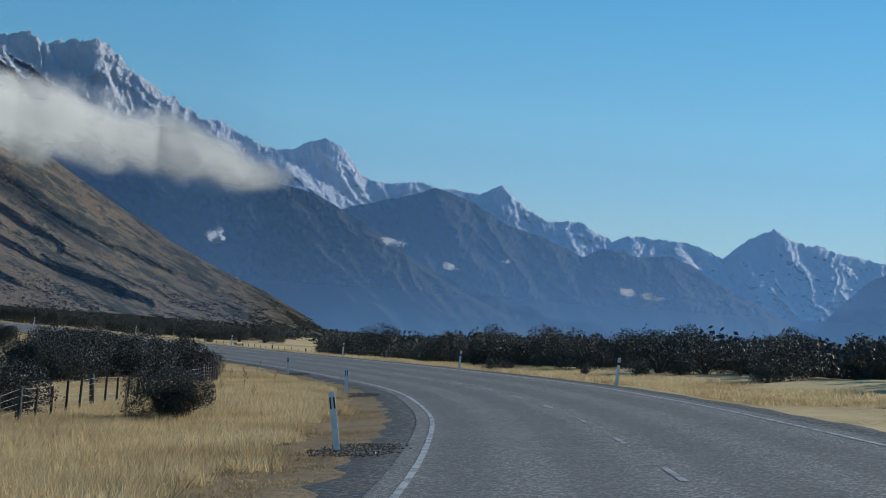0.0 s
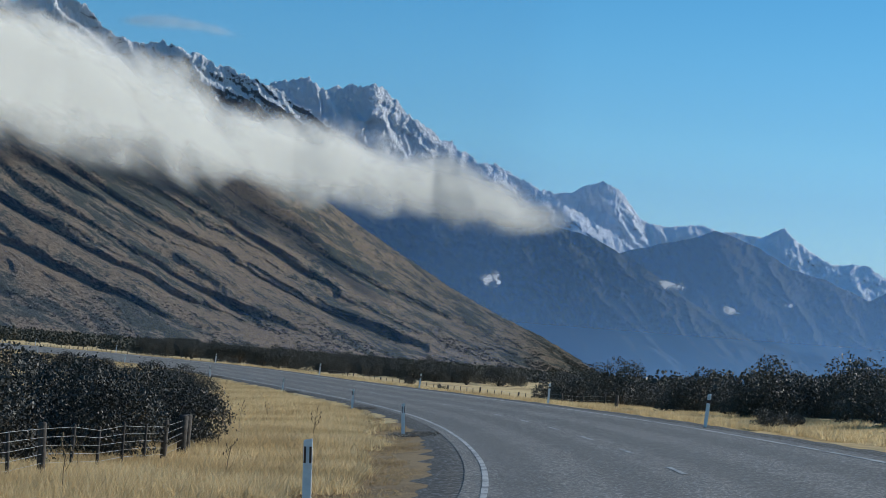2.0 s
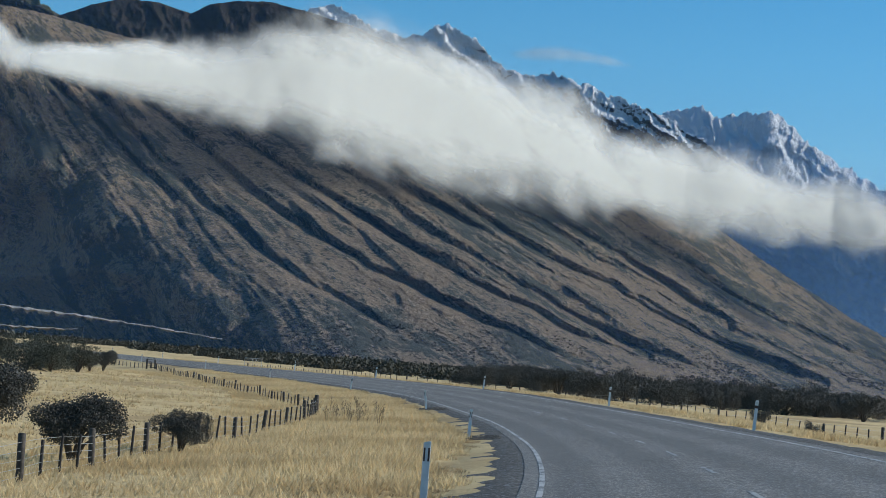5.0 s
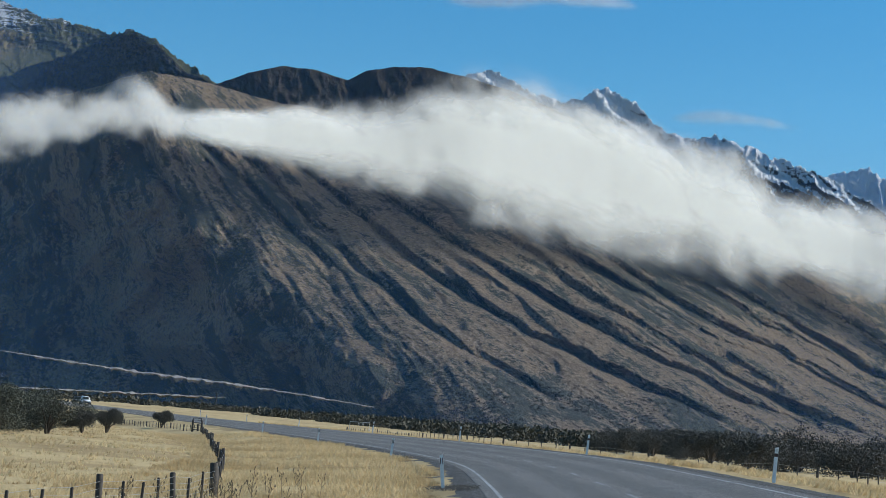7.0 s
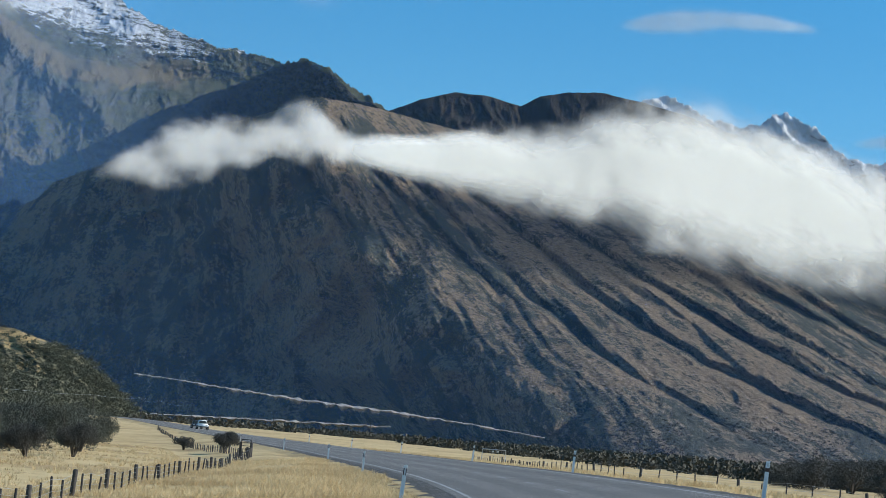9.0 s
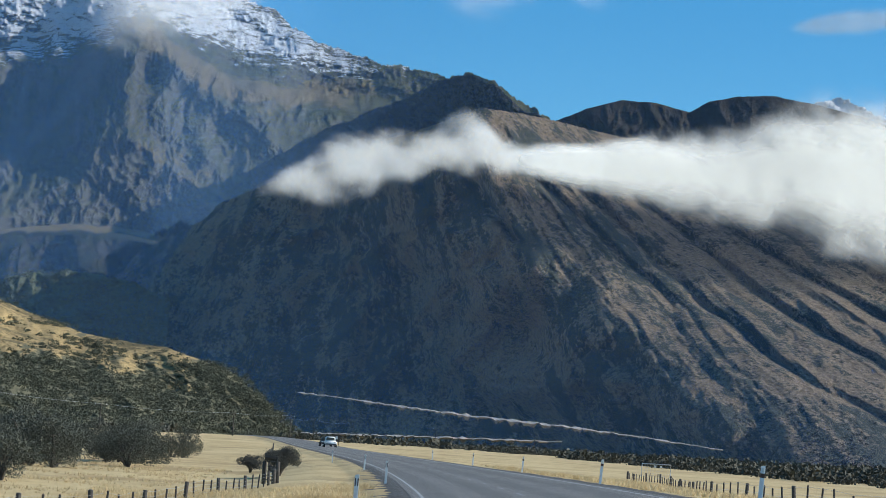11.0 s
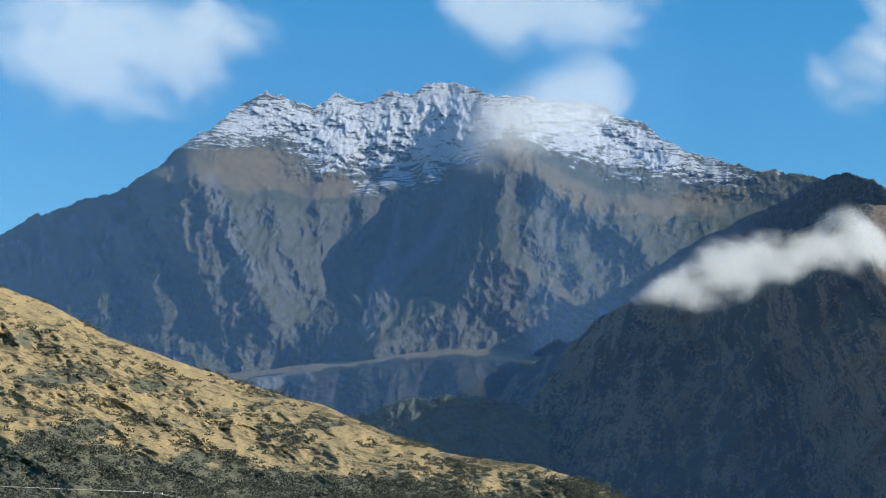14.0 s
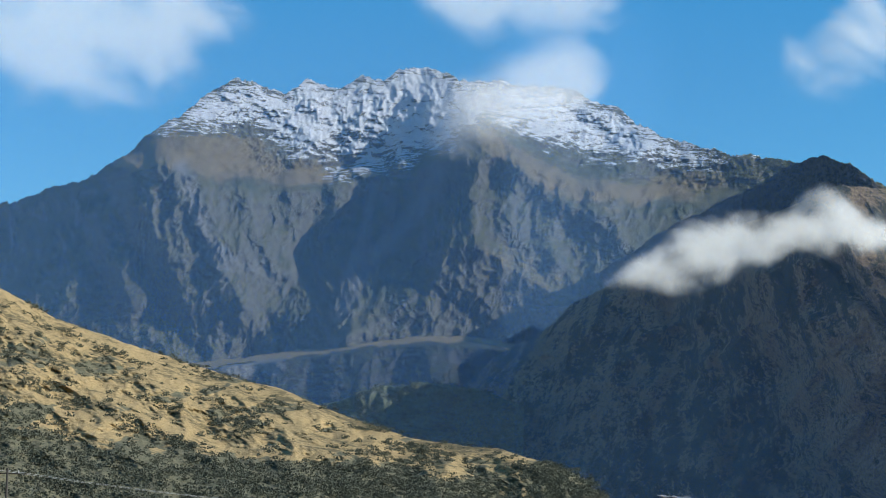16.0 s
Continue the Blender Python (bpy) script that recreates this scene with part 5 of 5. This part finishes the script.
for k in range(34):
    x, y = -50 + rnd.uniform(0, 26), 292 + rnd.uniform(0, 44)
    shrub(x + 0.0, y, rnd.uniform(1.9, 3.0), "dark shrub of the thicket beyond the field", "thicket beyond the field")

for k in range(56):
    q = rnd.random()
    x, y = -52 - 70 * q + rnd.uniform(0, 16), 300 + 172 * q + rnd.uniform(0, 22)
    shrub(x, y, rnd.uniform(2.0, 3.0) + 1.0 * q, "dark shrub of the thicket beyond the field", "thicket beyond the field")


# ---- scrub too far off to tell apart ----
def scatter(name, spots, mat, label, size_lo, size_hi, quads, seed, squash=0.7, leaf=(0.25, 0.5)):
    """Low scrub: ragged clumps of leaf quads at many spots."""
    rng = np.random.default_rng(seed)
    n = len(spots)
    s = rng.uniform(size_lo, size_hi, n)
    way = rng.normal(size=(n, quads, 3))
    way /= np.linalg.norm(way, axis=2)[..., None]
    way[..., 2] = np.abs(way[..., 2])
    c = spots[:, None, :] + way * (s[:, None, None] * rng.uniform(0.3, 1.0, (n, quads))[..., None]) * np.array([1, 1, squash])
    a = rng.normal(size=(n, quads, 3))
    a /= np.linalg.norm(a, axis=2)[..., None]
    b = np.cross(a, rng.normal(size=(n, quads, 3)))
    b /= np.linalg.norm(b, axis=2)[..., None]
    ls = (s[:, None] * rng.uniform(leaf[0], leaf[1], (n, quads)))[..., None]
    v = np.stack([c - a * ls, c + b * ls * 0.8, c + a * ls, c - b * ls * 0.8], 2).reshape(-1, 3)
    f = np.arange(n * quads * 4).reshape(-1, 4)
    return tagged(new(name, raw_mesh(name, v, f, mat, smooth_shade=False)), label, "scrub", kind="stuff")


rng = np.random.default_rng(77)


def field_spots(count, az0, az1, d0, d1, thin=-0.1, freq=0.012):
    az, d = np.radians(rng.uniform(az0, az1, count)), np.sqrt(rng.uniform(d0 ** 2, d1 ** 2, count))
    x, y = -18 - np.sin(az) * d, 171 + np.cos(az) * d
    near, off = road_offset(x, y)
    keep = (perlin(x * freq, y * freq, 91) > thin) & (np.abs(off) > 16)
    x, y = x[keep], y[keep]
    return np.stack([x, y, land(x, y)], 1)


# thicket behind the roadside shrubs
ty_, to_ = rng.uniform(40, 215, 1900), rng.uniform(20, 75, 1900)
tp = np.array([tuple(road_point(float(a), float(b))) for a, b in zip(ty_, to_)])
tp[:, 2] += 0.5 + 0.9 * perlin(tp[:, 0] * 0.07, tp[:, 1] * 0.07, 142) + 1.5 * smooth(100, 140, ty_) * smooth(22, 40, to_)
scatter("thicket", tp, LEAVES, "dense dark thicket behind the roadside shrubs", 0.9, 1.8, 110, 201, 0.9, (0.07, 0.14))
far = field_spots(5200, 4, 30, 250, 700, -0.15)
far = far[road_offset(far[:, 0], far[:, 1])[1] > 60]
scatter("far_scrub", far, SCRUB, "low grey-green scrub across the plain", 1.2, 2.8, 84, 202, 0.85, (0.08, 0.15))
far2 = field_spots(7000, -4, 48, 650, 1560, -0.25)
scatter("far_scrub", far2, SCRUB, "low grey-green scrub reaching to the mountain foot", 1.6, 4.2, 34, 203, 0.75, (0.10, 0.2))
far3 = field_spots(2600, -14, 6, 120, 900, -0.3)
scatter("far_scrub", far3, LEAVES, "dark scrub along the plain", 1.4, 2.6, 80, 204, 0.8, (0.07, 0.13))


def on_slope(ob, count, weight, seed):
    """Spots on a hillside, chosen by a weight that looks at places."""
    r = np.random.default_rng(seed)
    co = np.empty(len(ob.data.vertices) * 3, dtype=np.float32)
    ob.data.vertices.foreach_get("co", co)
    co = co.reshape(-1, 3)
    w = weight(co)
    idx = r.choice(len(co), count, p=w / w.sum())
    return co[idx].astype(float) + r.normal(size=(count, 3)) * np.array([2.5, 2.5, 0])


hill = bpy.data.objects["hill_grassy"]


def hill_weight(co):
    dense = np.empty(len(co), dtype=np.float32)
    hill.data.attributes["undergrowth"].data.foreach_get("value", dense)
    clump = smooth(0.2, 0.6, perlin(co[:, 0] * 0.03, co[:, 1] * 0.03, 95) + 0.6 * perlin(co[:, 0] * 0.09, co[:, 1] * 0.09, 96))
    d = np.hypot(co[:, 0] + 92, co[:, 1] - 324)
    return (0.05 + 1.3 * clump + 0.8 * dense ** 2) * (d < 1100) * d ** 1.2


hs = on_slope(hill, 17000, hill_weight, 205)
scatter("hill_scrub", hs, HILLSCRUB, "dark shrubs dotted over the dry foothill", 0.5, 2.3, 46, 206, 0.85, (0.10, 0.2))


def brown_weight(co):
    clump = perlin(co[:, 0] * 0.012, co[:, 1] * 0.012, 97) + 0.7 * perlin(co[:, 0] * 0.05, co[:, 1] * 0.05, 98)
    return (1 - smooth(5, 70, co[:, 2])) * smooth(-0.1, 0.4, clump) * (co[:, 2] > -4)


bs = on_slope(brown, 9000, brown_weight, 207)
scatter("slope_scrub", bs, SCRUB, "dark scrub on the lower mountainside", 1.0, 2.8, 16, 208, 0.7, (0.16, 0.32))


def face_weight(co):
    """Pale bushes in strings down the rocky face that turns to the side valley."""
    az = np.degrees(np.arctan2(-(co[:, 0] - C7[0]), co[:, 1] - C7[1]))
    strings = smooth(0.1, 0.5, perlin(az * 1.6 + co[:, 2] * 0.004, co[:, 2] * 0.008, 99))
    return strings * smooth(26.5, 28.5, az) * (1 - smooth(33, 36, az)) * smooth(20, 60, co[:, 2]) * (1 - smooth(150, 250, co[:, 2]))


scatter("face_scrub", on_slope(brown, 3600, face_weight, 209), HILLSCRUB, "grey-green bushes on the shaded rocky face", 1.0, 2.8, 18, 210, 0.9, (0.16, 0.3))
scatter("rise_bush", on_slope(rise, 2600, lambda co: (co[:, 2] > 20) * 1.0, 211), HILLSCRUB, "rounded grey-green bushes crowding the low rise", 2.0, 5.0, 40, 212, 0.8, (0.12, 0.24))


# ---- pale gravel banks along the mountain foot ----
def bank(name, line, dist, thick, label):
    az = np.linspace(line[0][0], line[-1][0], 420)
    el = np.interp(-az, [-p[0] for p in line], [p[1] for p in line]) + 0.02 * fbm(az * 3.2, az * 0, 98, 5, 0.6)
    t = thick * (0.25 + 1.5 * np.abs(fbm(az * 2.4, az * 0 + 3, 99, 5, 0.65)))
    t = t * (0.3 + 0.7 * np.sin(np.linspace(0.15, 3.0, 420)))
    rows = []
    for dd, de in ((-10, -0.9), (-3, 0.35), (0, 0.5), (4, 0.5), (14, -2.5)):
        d = dist + dd
        a = np.radians(az)
        rows.append(np.stack([C7[0] - np.sin(a) * d, C7[1] + np.cos(a) * d, C7[2] + d * np.tan(np.radians(el + de * t))], -1))
    tagged(new(name, grid_mesh(name, np.stack(rows)[:, ::-1], PALE_EARTH)), label, "gravel bank", kind="structure")


bank("gravel_bank", [(35.3, 1.24), (34.4, 1.19), (32.7, 1.05), (30.7, 0.91), (28.5, 0.80), (26.5, 0.64), (24.5, 0.44)], 1560, 0.038, "pale gravel terrace along the mountain foot")
bank("gravel_bank", [(37, 0.2), (35.2, 0.22), (33.9, 0.26), (31.5, 0.33), (28.5, 0.40)], 1420, 0.035, "pale gravel track along the plain")


# ---- power line ----
def pole(x, y, top):
    z = float(land(x, y))
    ob = thing("power_pole", (x, y, z), "slim grey power pole with crossarm", "power pole", "poles of the power line", 40)
    h = top - z
    part("pole", tubes("pole_shaft", [([(0, 0, -0.3), (0, 0, h)], 0.16, 0.11)], POSTWOOD, 8), ob)
    part("crossarm", tubes("pole_arm", [([(-1.2, 0, h - 0.5), (1.2, 0, h - 0.5)], 0.07, 0.07)], POSTWOOD, 6), ob)
    for k in (-1.1, 0, 1.1):
        part("insulator", tubes("pole_insulator", [([(k, 0, h - 0.45), (k, 0, h - 0.15)], 0.06, 0.04)], WHITE, 6), ob, "small pale insulator")
    return Vector((x, y, top - 0.2))


POLES = [(-300, 400, 8.2), (-279.6, 474, 7.8), (-346.7, 593, 6.9), (-395, 700, 8.0), (-450, 800, 9.5), (-545, 945, 10.8), (-640, 1110, 12.5)]
tops = [pole(*p) for p in POLES]
for x, y, top in ((-534, 1018, 10.5), (-399, 866, 8.6), (-610, 1010, 11.5)):
    pole(x, y, top)
for k in range(2):
    run = []
    for a, b in zip(tops, tops[1:]):
        for i in range(12):
            q = i / 12
            run.append(a.lerp(b, q) + Vector((0.9 * (k - 1), 0.5 * (k - 1), -0.000035 * (b - a).length ** 2 * 4 * q * (1 - q))))
    tagged(new("power_line", tubes("power_line", [(run, 0.012, 0.012)], WIRE, 4)), "thin pale power cable strung between poles", "power cable")


# ---- oncoming vehicles far up the road ----
def vehicle(y, off, length, width, height, paint, name, label, category, cabin):
    p = road_point(y, off)
    i = int(np.argmin((ROAD_X - p.x) ** 2 + (ROAD_Y - p.y) ** 2))
    turn = math.degrees(math.atan2(-ROAD_TX[i], ROAD_TY[i]))
    ob = thing(name, (p.x, p.y, float(ROAD_Z[i] + ROAD_B[i] * off)), label, category, turn=turn)
    bm = bmesh.new()
    box(bm, 0, 0, 0.35 + height * 0.19, width, length, height * 0.40, 0.12)
    part("body", from_bm("car_body", bm, paint, True), ob)
    bm = bmesh.new()
    box(bm, 0, cabin * length, 0.35 + height * 0.57, width * 0.9, length * 0.5, height * 0.42, 0.1, 0.82)
    part("cabin", from_bm("car_cabin", bm, paint, True), ob)
    bm = bmesh.new()
    box(bm, 0, cabin * length - length * 0.24, 0.35 + height * 0.57, width * 0.76, 0.16, height * 0.26, 0.03, 0.86)
    part("windscreen", from_bm("car_windscreen", bm, CAR_GLASS), ob, "dark windscreen")
    for sx in (-1, 1):
        bm = bmesh.new()
        box(bm, sx * width * 0.36, -length * 0.5, 0.35 + height * 0.24, width * 0.18, 0.08, 0.16, 0.02)
        part("headlight", from_bm("car_headlight", bm, LAMP), ob, "pale headlight")
        for sy in (-0.32, 0.32):
            w = tubes("car_wheel", [([(sx * width * 0.5 - 0.12, sy * length, 0.33), (sx * width * 0.5 + 0.1, sy * length, 0.33)], 0.33, 0.33)], RUBBER, 16)
            wheel = part("wheel", w, ob, "black rubber tyre")
            rim = tubes("car_rim", [([(sx * (width * 0.5 + 0.09), sy * length, 0.33), (sx * (width * 0.5 + 0.12), sy * length, 0.33), (sx * (width * 0.5 + 0.14), sy * length, 0.33)], 0.2, 0.05)], PIPE, 14)
            part("rim", rim, wheel, "pale metal wheel rim")
    bm = bmesh.new()
    box(bm, 0, -length * 0.5 - 0.02, 0.45, width * 0.9, 0.12, 0.2, 0.04)
    part("bumper", from_bm("car_bumper", bm, CAR_DARK), ob, "dark front bumper")


vehicle(530, 3.2, 4.6, 1.85, 1.65, CAR_WHITE, "white_car", "white estate car coming down the road", "car", 0.06)
vehicle(541, 3.2, 4.5, 1.8, 1.5, CAR_DARK, "dark_car", "dark car following the white one", "car", 0.06)


def road_sign():
    """The square board on two legs that shows its dark back."""
    x, y = -262.6, 558.5
    g = thing("road_sign", (x, y, float(land(x, y))), "square road sign with a dark back on two legs", "road sign", turn=38)
    for sx in (-0.42, 0.42):
        part("leg", tubes("sign_leg", [([(sx, 0, -0.2), (sx, 0, 1.95)], 0.045, 0.045)], BATTEN, 8), g)
    bm = bmesh.new()
    part("board", from_bm("sign_board", box(bm, 0, -0.06, 1.35, 1.15, 0.03, 1.15, 0.008), BATTEN), g, "dark sign board")
    bm = bmesh.new()
    part("clamp_plate", from_bm("sign_plate", box(bm, 0.05, -0.085, 1.38, 0.36, 0.02, 0.5, 0.005), PIPE), g, "pale metal plate on the sign's back")


road_sign()


# ---- dry grass on the verges and paddocks ----
def tufts(count, y0, y1, o0, o1, blades, lo, hi, seed, width, inner=6.1, bare=-0.32):
    r = np.random.default_rng(seed)
    y = r.uniform(y0, y1, count)
    off = r.uniform(o0, o1, count)
    x0, ux, uy = np.interp(y, ROAD_Y, ROAD_X), np.interp(y, ROAD_Y, ROAD_TX), np.interp(y, ROAD_Y, ROAD_TY)
    x, yy = x0 + uy * off, y - ux * off
    cover = perlin(x * 0.16, yy * 0.16, 121) + 0.4 * perlin(x * 0.6, yy * 0.6, 122)
    edge = np.abs(off - 1.6) + 0.9 * perlin(x * 0.3, yy * 0.3, 123)
    keep = (cover > bare) & (edge > inner)
    x, yy, cover = x[keep], yy[keep], cover[keep]
    z = land(x, yy)
    n = len(x)
    h = r.uniform(lo, hi, (n, blades)) * (0.75 + 0.5 * np.clip(cover, -0.3, 0.6))[:, None]
    ang = r.uniform(0, 2 * np.pi, (n, blades))
    bend = r.uniform(0.35, 1.3, (n, blades)) * h
    bx, by = x[:, None] + r.normal(0, 0.07, (n, blades)), yy[:, None] + r.normal(0, 0.07, (n, blades))
    w = width * r.uniform(0.6, 1.4, (n, blades))
    px, py = -np.sin(ang) * w, np.cos(ang) * w
    zz = z[:, None] - 0.03 + 0 * h
    tipx, tipy = bx + np.cos(ang) * bend + 0.10 * h, by + np.sin(ang) * bend
    v = np.stack([np.stack([bx - px, by - py, zz], -1), np.stack([bx + px, by + py, zz], -1), np.stack([tipx, tipy, zz + h], -1)], 2).reshape(-1, 3)
    return v


DULL = grass_material("short_brown_grass", (0.38, 0.275, 0.15), (0.5, 0.38, 0.22), (0.27, 0.19, 0.10))


def grass(name, v, label, mat=STRAW):
    tagged(new(name, raw_mesh(name, v, np.arange(len(v)).reshape(-1, 3), mat, smooth_shade=False)), label, "grass", kind="stuff")


grass("verge_grass", np.concatenate([tufts(7000, 18, 130, -6.2, -4.4, 7, 0.08, 0.2, 309, 0.010, 6.0), tufts(64000, 20, 120, -13, -3.5, 6, 0.14, 0.36, 301, 0.009, 5.6, -0.75), tufts(36000, 110, 330, -13, -3.0, 6, 0.13, 0.32, 302, 0.015, 5.1, -0.6)]), "long dry golden grass on the verge")
grass("short_grass", np.concatenate([tufts(14000, 18, 130, -5.6, -2.7, 6, 0.02, 0.07, 310, 0.008, 4.5), tufts(9000, 130, 300, -5.6, -2.9, 6, 0.03, 0.08, 311, 0.012, 4.7)]), "short brown grass of the trodden verge", DULL)
grass("roadside_grass", np.concatenate([tufts(16000, 60, 180, 6.5, 15, 6, 0.12, 0.28, 303, 0.014), tufts(15000, 170, 400, 6.5, 16, 6, 0.14, 0.3, 304, 0.022)]), "dry golden grass beyond the far shoulder")
grass("paddock_grass", np.concatenate([tufts(15000, 40, 240, -42, -13, 6, 0.08, 0.2, 305, 0.02), tufts(14000, 200, 400, -50, -12, 6, 0.1, 0.26, 306, 0.026)]), "short dry grass of the paddock")


# ---- loose stones beside the marker posts ----
def gravel_patch(x, y, length, width, seed):
    """A low spread of loose stones on the verge, each a small rough lump."""
    r = np.random.default_rng(seed)
    i = int(np.argmin((ROAD_X - x) ** 2 + (ROAD_Y - y) ** 2))
    n = 900
    a, q = r.uniform(0, 2 * np.pi, n), np.sqrt(r.uniform(0, 1, n)) * r.uniform(0.75, 1.15, n)
    along_, out = np.cos(a) * q * length, np.sin(a) * q * width
    px = x + ROAD_TX[i] * along_ + ROAD_TY[i] * out
    py = y + ROAD_TY[i] * along_ - ROAD_TX[i] * out
    z = land(px, py)
    size = r.uniform(0.010, 0.032, n)
    corners = np.array([(1, 0, 0), (0, 1, 0), (-1, 0, 0), (0, -1, 0), (0, 0, 0.8), (0, 0, -0.6)], float)
    v = corners[None] * size[:, None, None] * r.uniform(0.6, 1.3, (n, 6, 1)) + np.stack([px, py, z + 0.012], -1)[:, None]
    tri = np.array([(0, 1, 4), (1, 2, 4), (2, 3, 4), (3, 0, 4), (1, 0, 5), (2, 1, 5), (3, 2, 5), (0, 3, 5)])
    f = (tri[None] + 6 * np.arange(n)[:, None, None]).reshape(-1, 3)
    tagged(new("gravel", raw_mesh("gravel", v.reshape(-1, 3), f, GRAVEL, np.zeros(n * 6), smooth_shade=False)), "loose dark stones beside a marker post", "gravel", kind="stuff")


for k, (x, y, lean) in enumerate(POSTS_LEFT[:7]):
    gravel_patch(x + 0.35, y, 2.4, 0.75, 400 + k)


# ---- dead stalks standing in the verge grass ----
def stalk_kind(seed):
    r = random.Random(seed)
    top = Vector((r.uniform(-0.1, 0.1), r.uniform(-0.1, 0.1), 0.62))
    runs = [([(0, 0, -0.05), tuple(top * 0.5 + Vector((0.02, 0, 0))), tuple(top)], 0.008, 0.005)]
    for k in range(6):
        h = 0.3 + 0.055 * k
        a = r.uniform(0, 6.3)
        base = top * (h / 0.62)
        tip = base + Vector((0.11 * math.cos(a), 0.11 * math.sin(a), 0.12))
        runs.append(([tuple(base), tuple(tip)], 0.005, 0.003))
        runs.append(([tuple(tip), tuple(tip + Vector((0, 0, 0.02))), tuple(tip + Vector((0, 0, 0.05)))], 0.02, 0.008))
    return tubes("stalk_stem", runs[:1], TWINE, 4), [tubes("stalk_twig", [run], TWINE, 4) for run in runs[1::2]], [tubes("stalk_head", [run], TWINE, 5) for run in runs[2::2]]


STALKS = [stalk_kind(500 + k) for k in range(4)]
for k in range(60):
    if k < 44:
        y = rnd.uniform(198, 226)
        p = road_point(y, rnd.gauss(-7.0, 1.1))
    else:
        y = rnd.uniform(40, 150)
        p = road_point(y, rnd.uniform(-8.5, -5.2))
    ob = thing("dead_stalk", p, "dead brown thistle stalk in the dry grass", "plant", "dead stalks on the verge", rnd.uniform(0, 360))
    size = rnd.uniform(0.6, 1.15)
    ob.scale = (size, size, size)
    stem, twigs, heads = STALKS[k % 4]
    part("stem", stem, ob)
    for twig in twigs:
        part("twig", twig, ob)
    for head in heads:
        part("seed_head", head, ob)
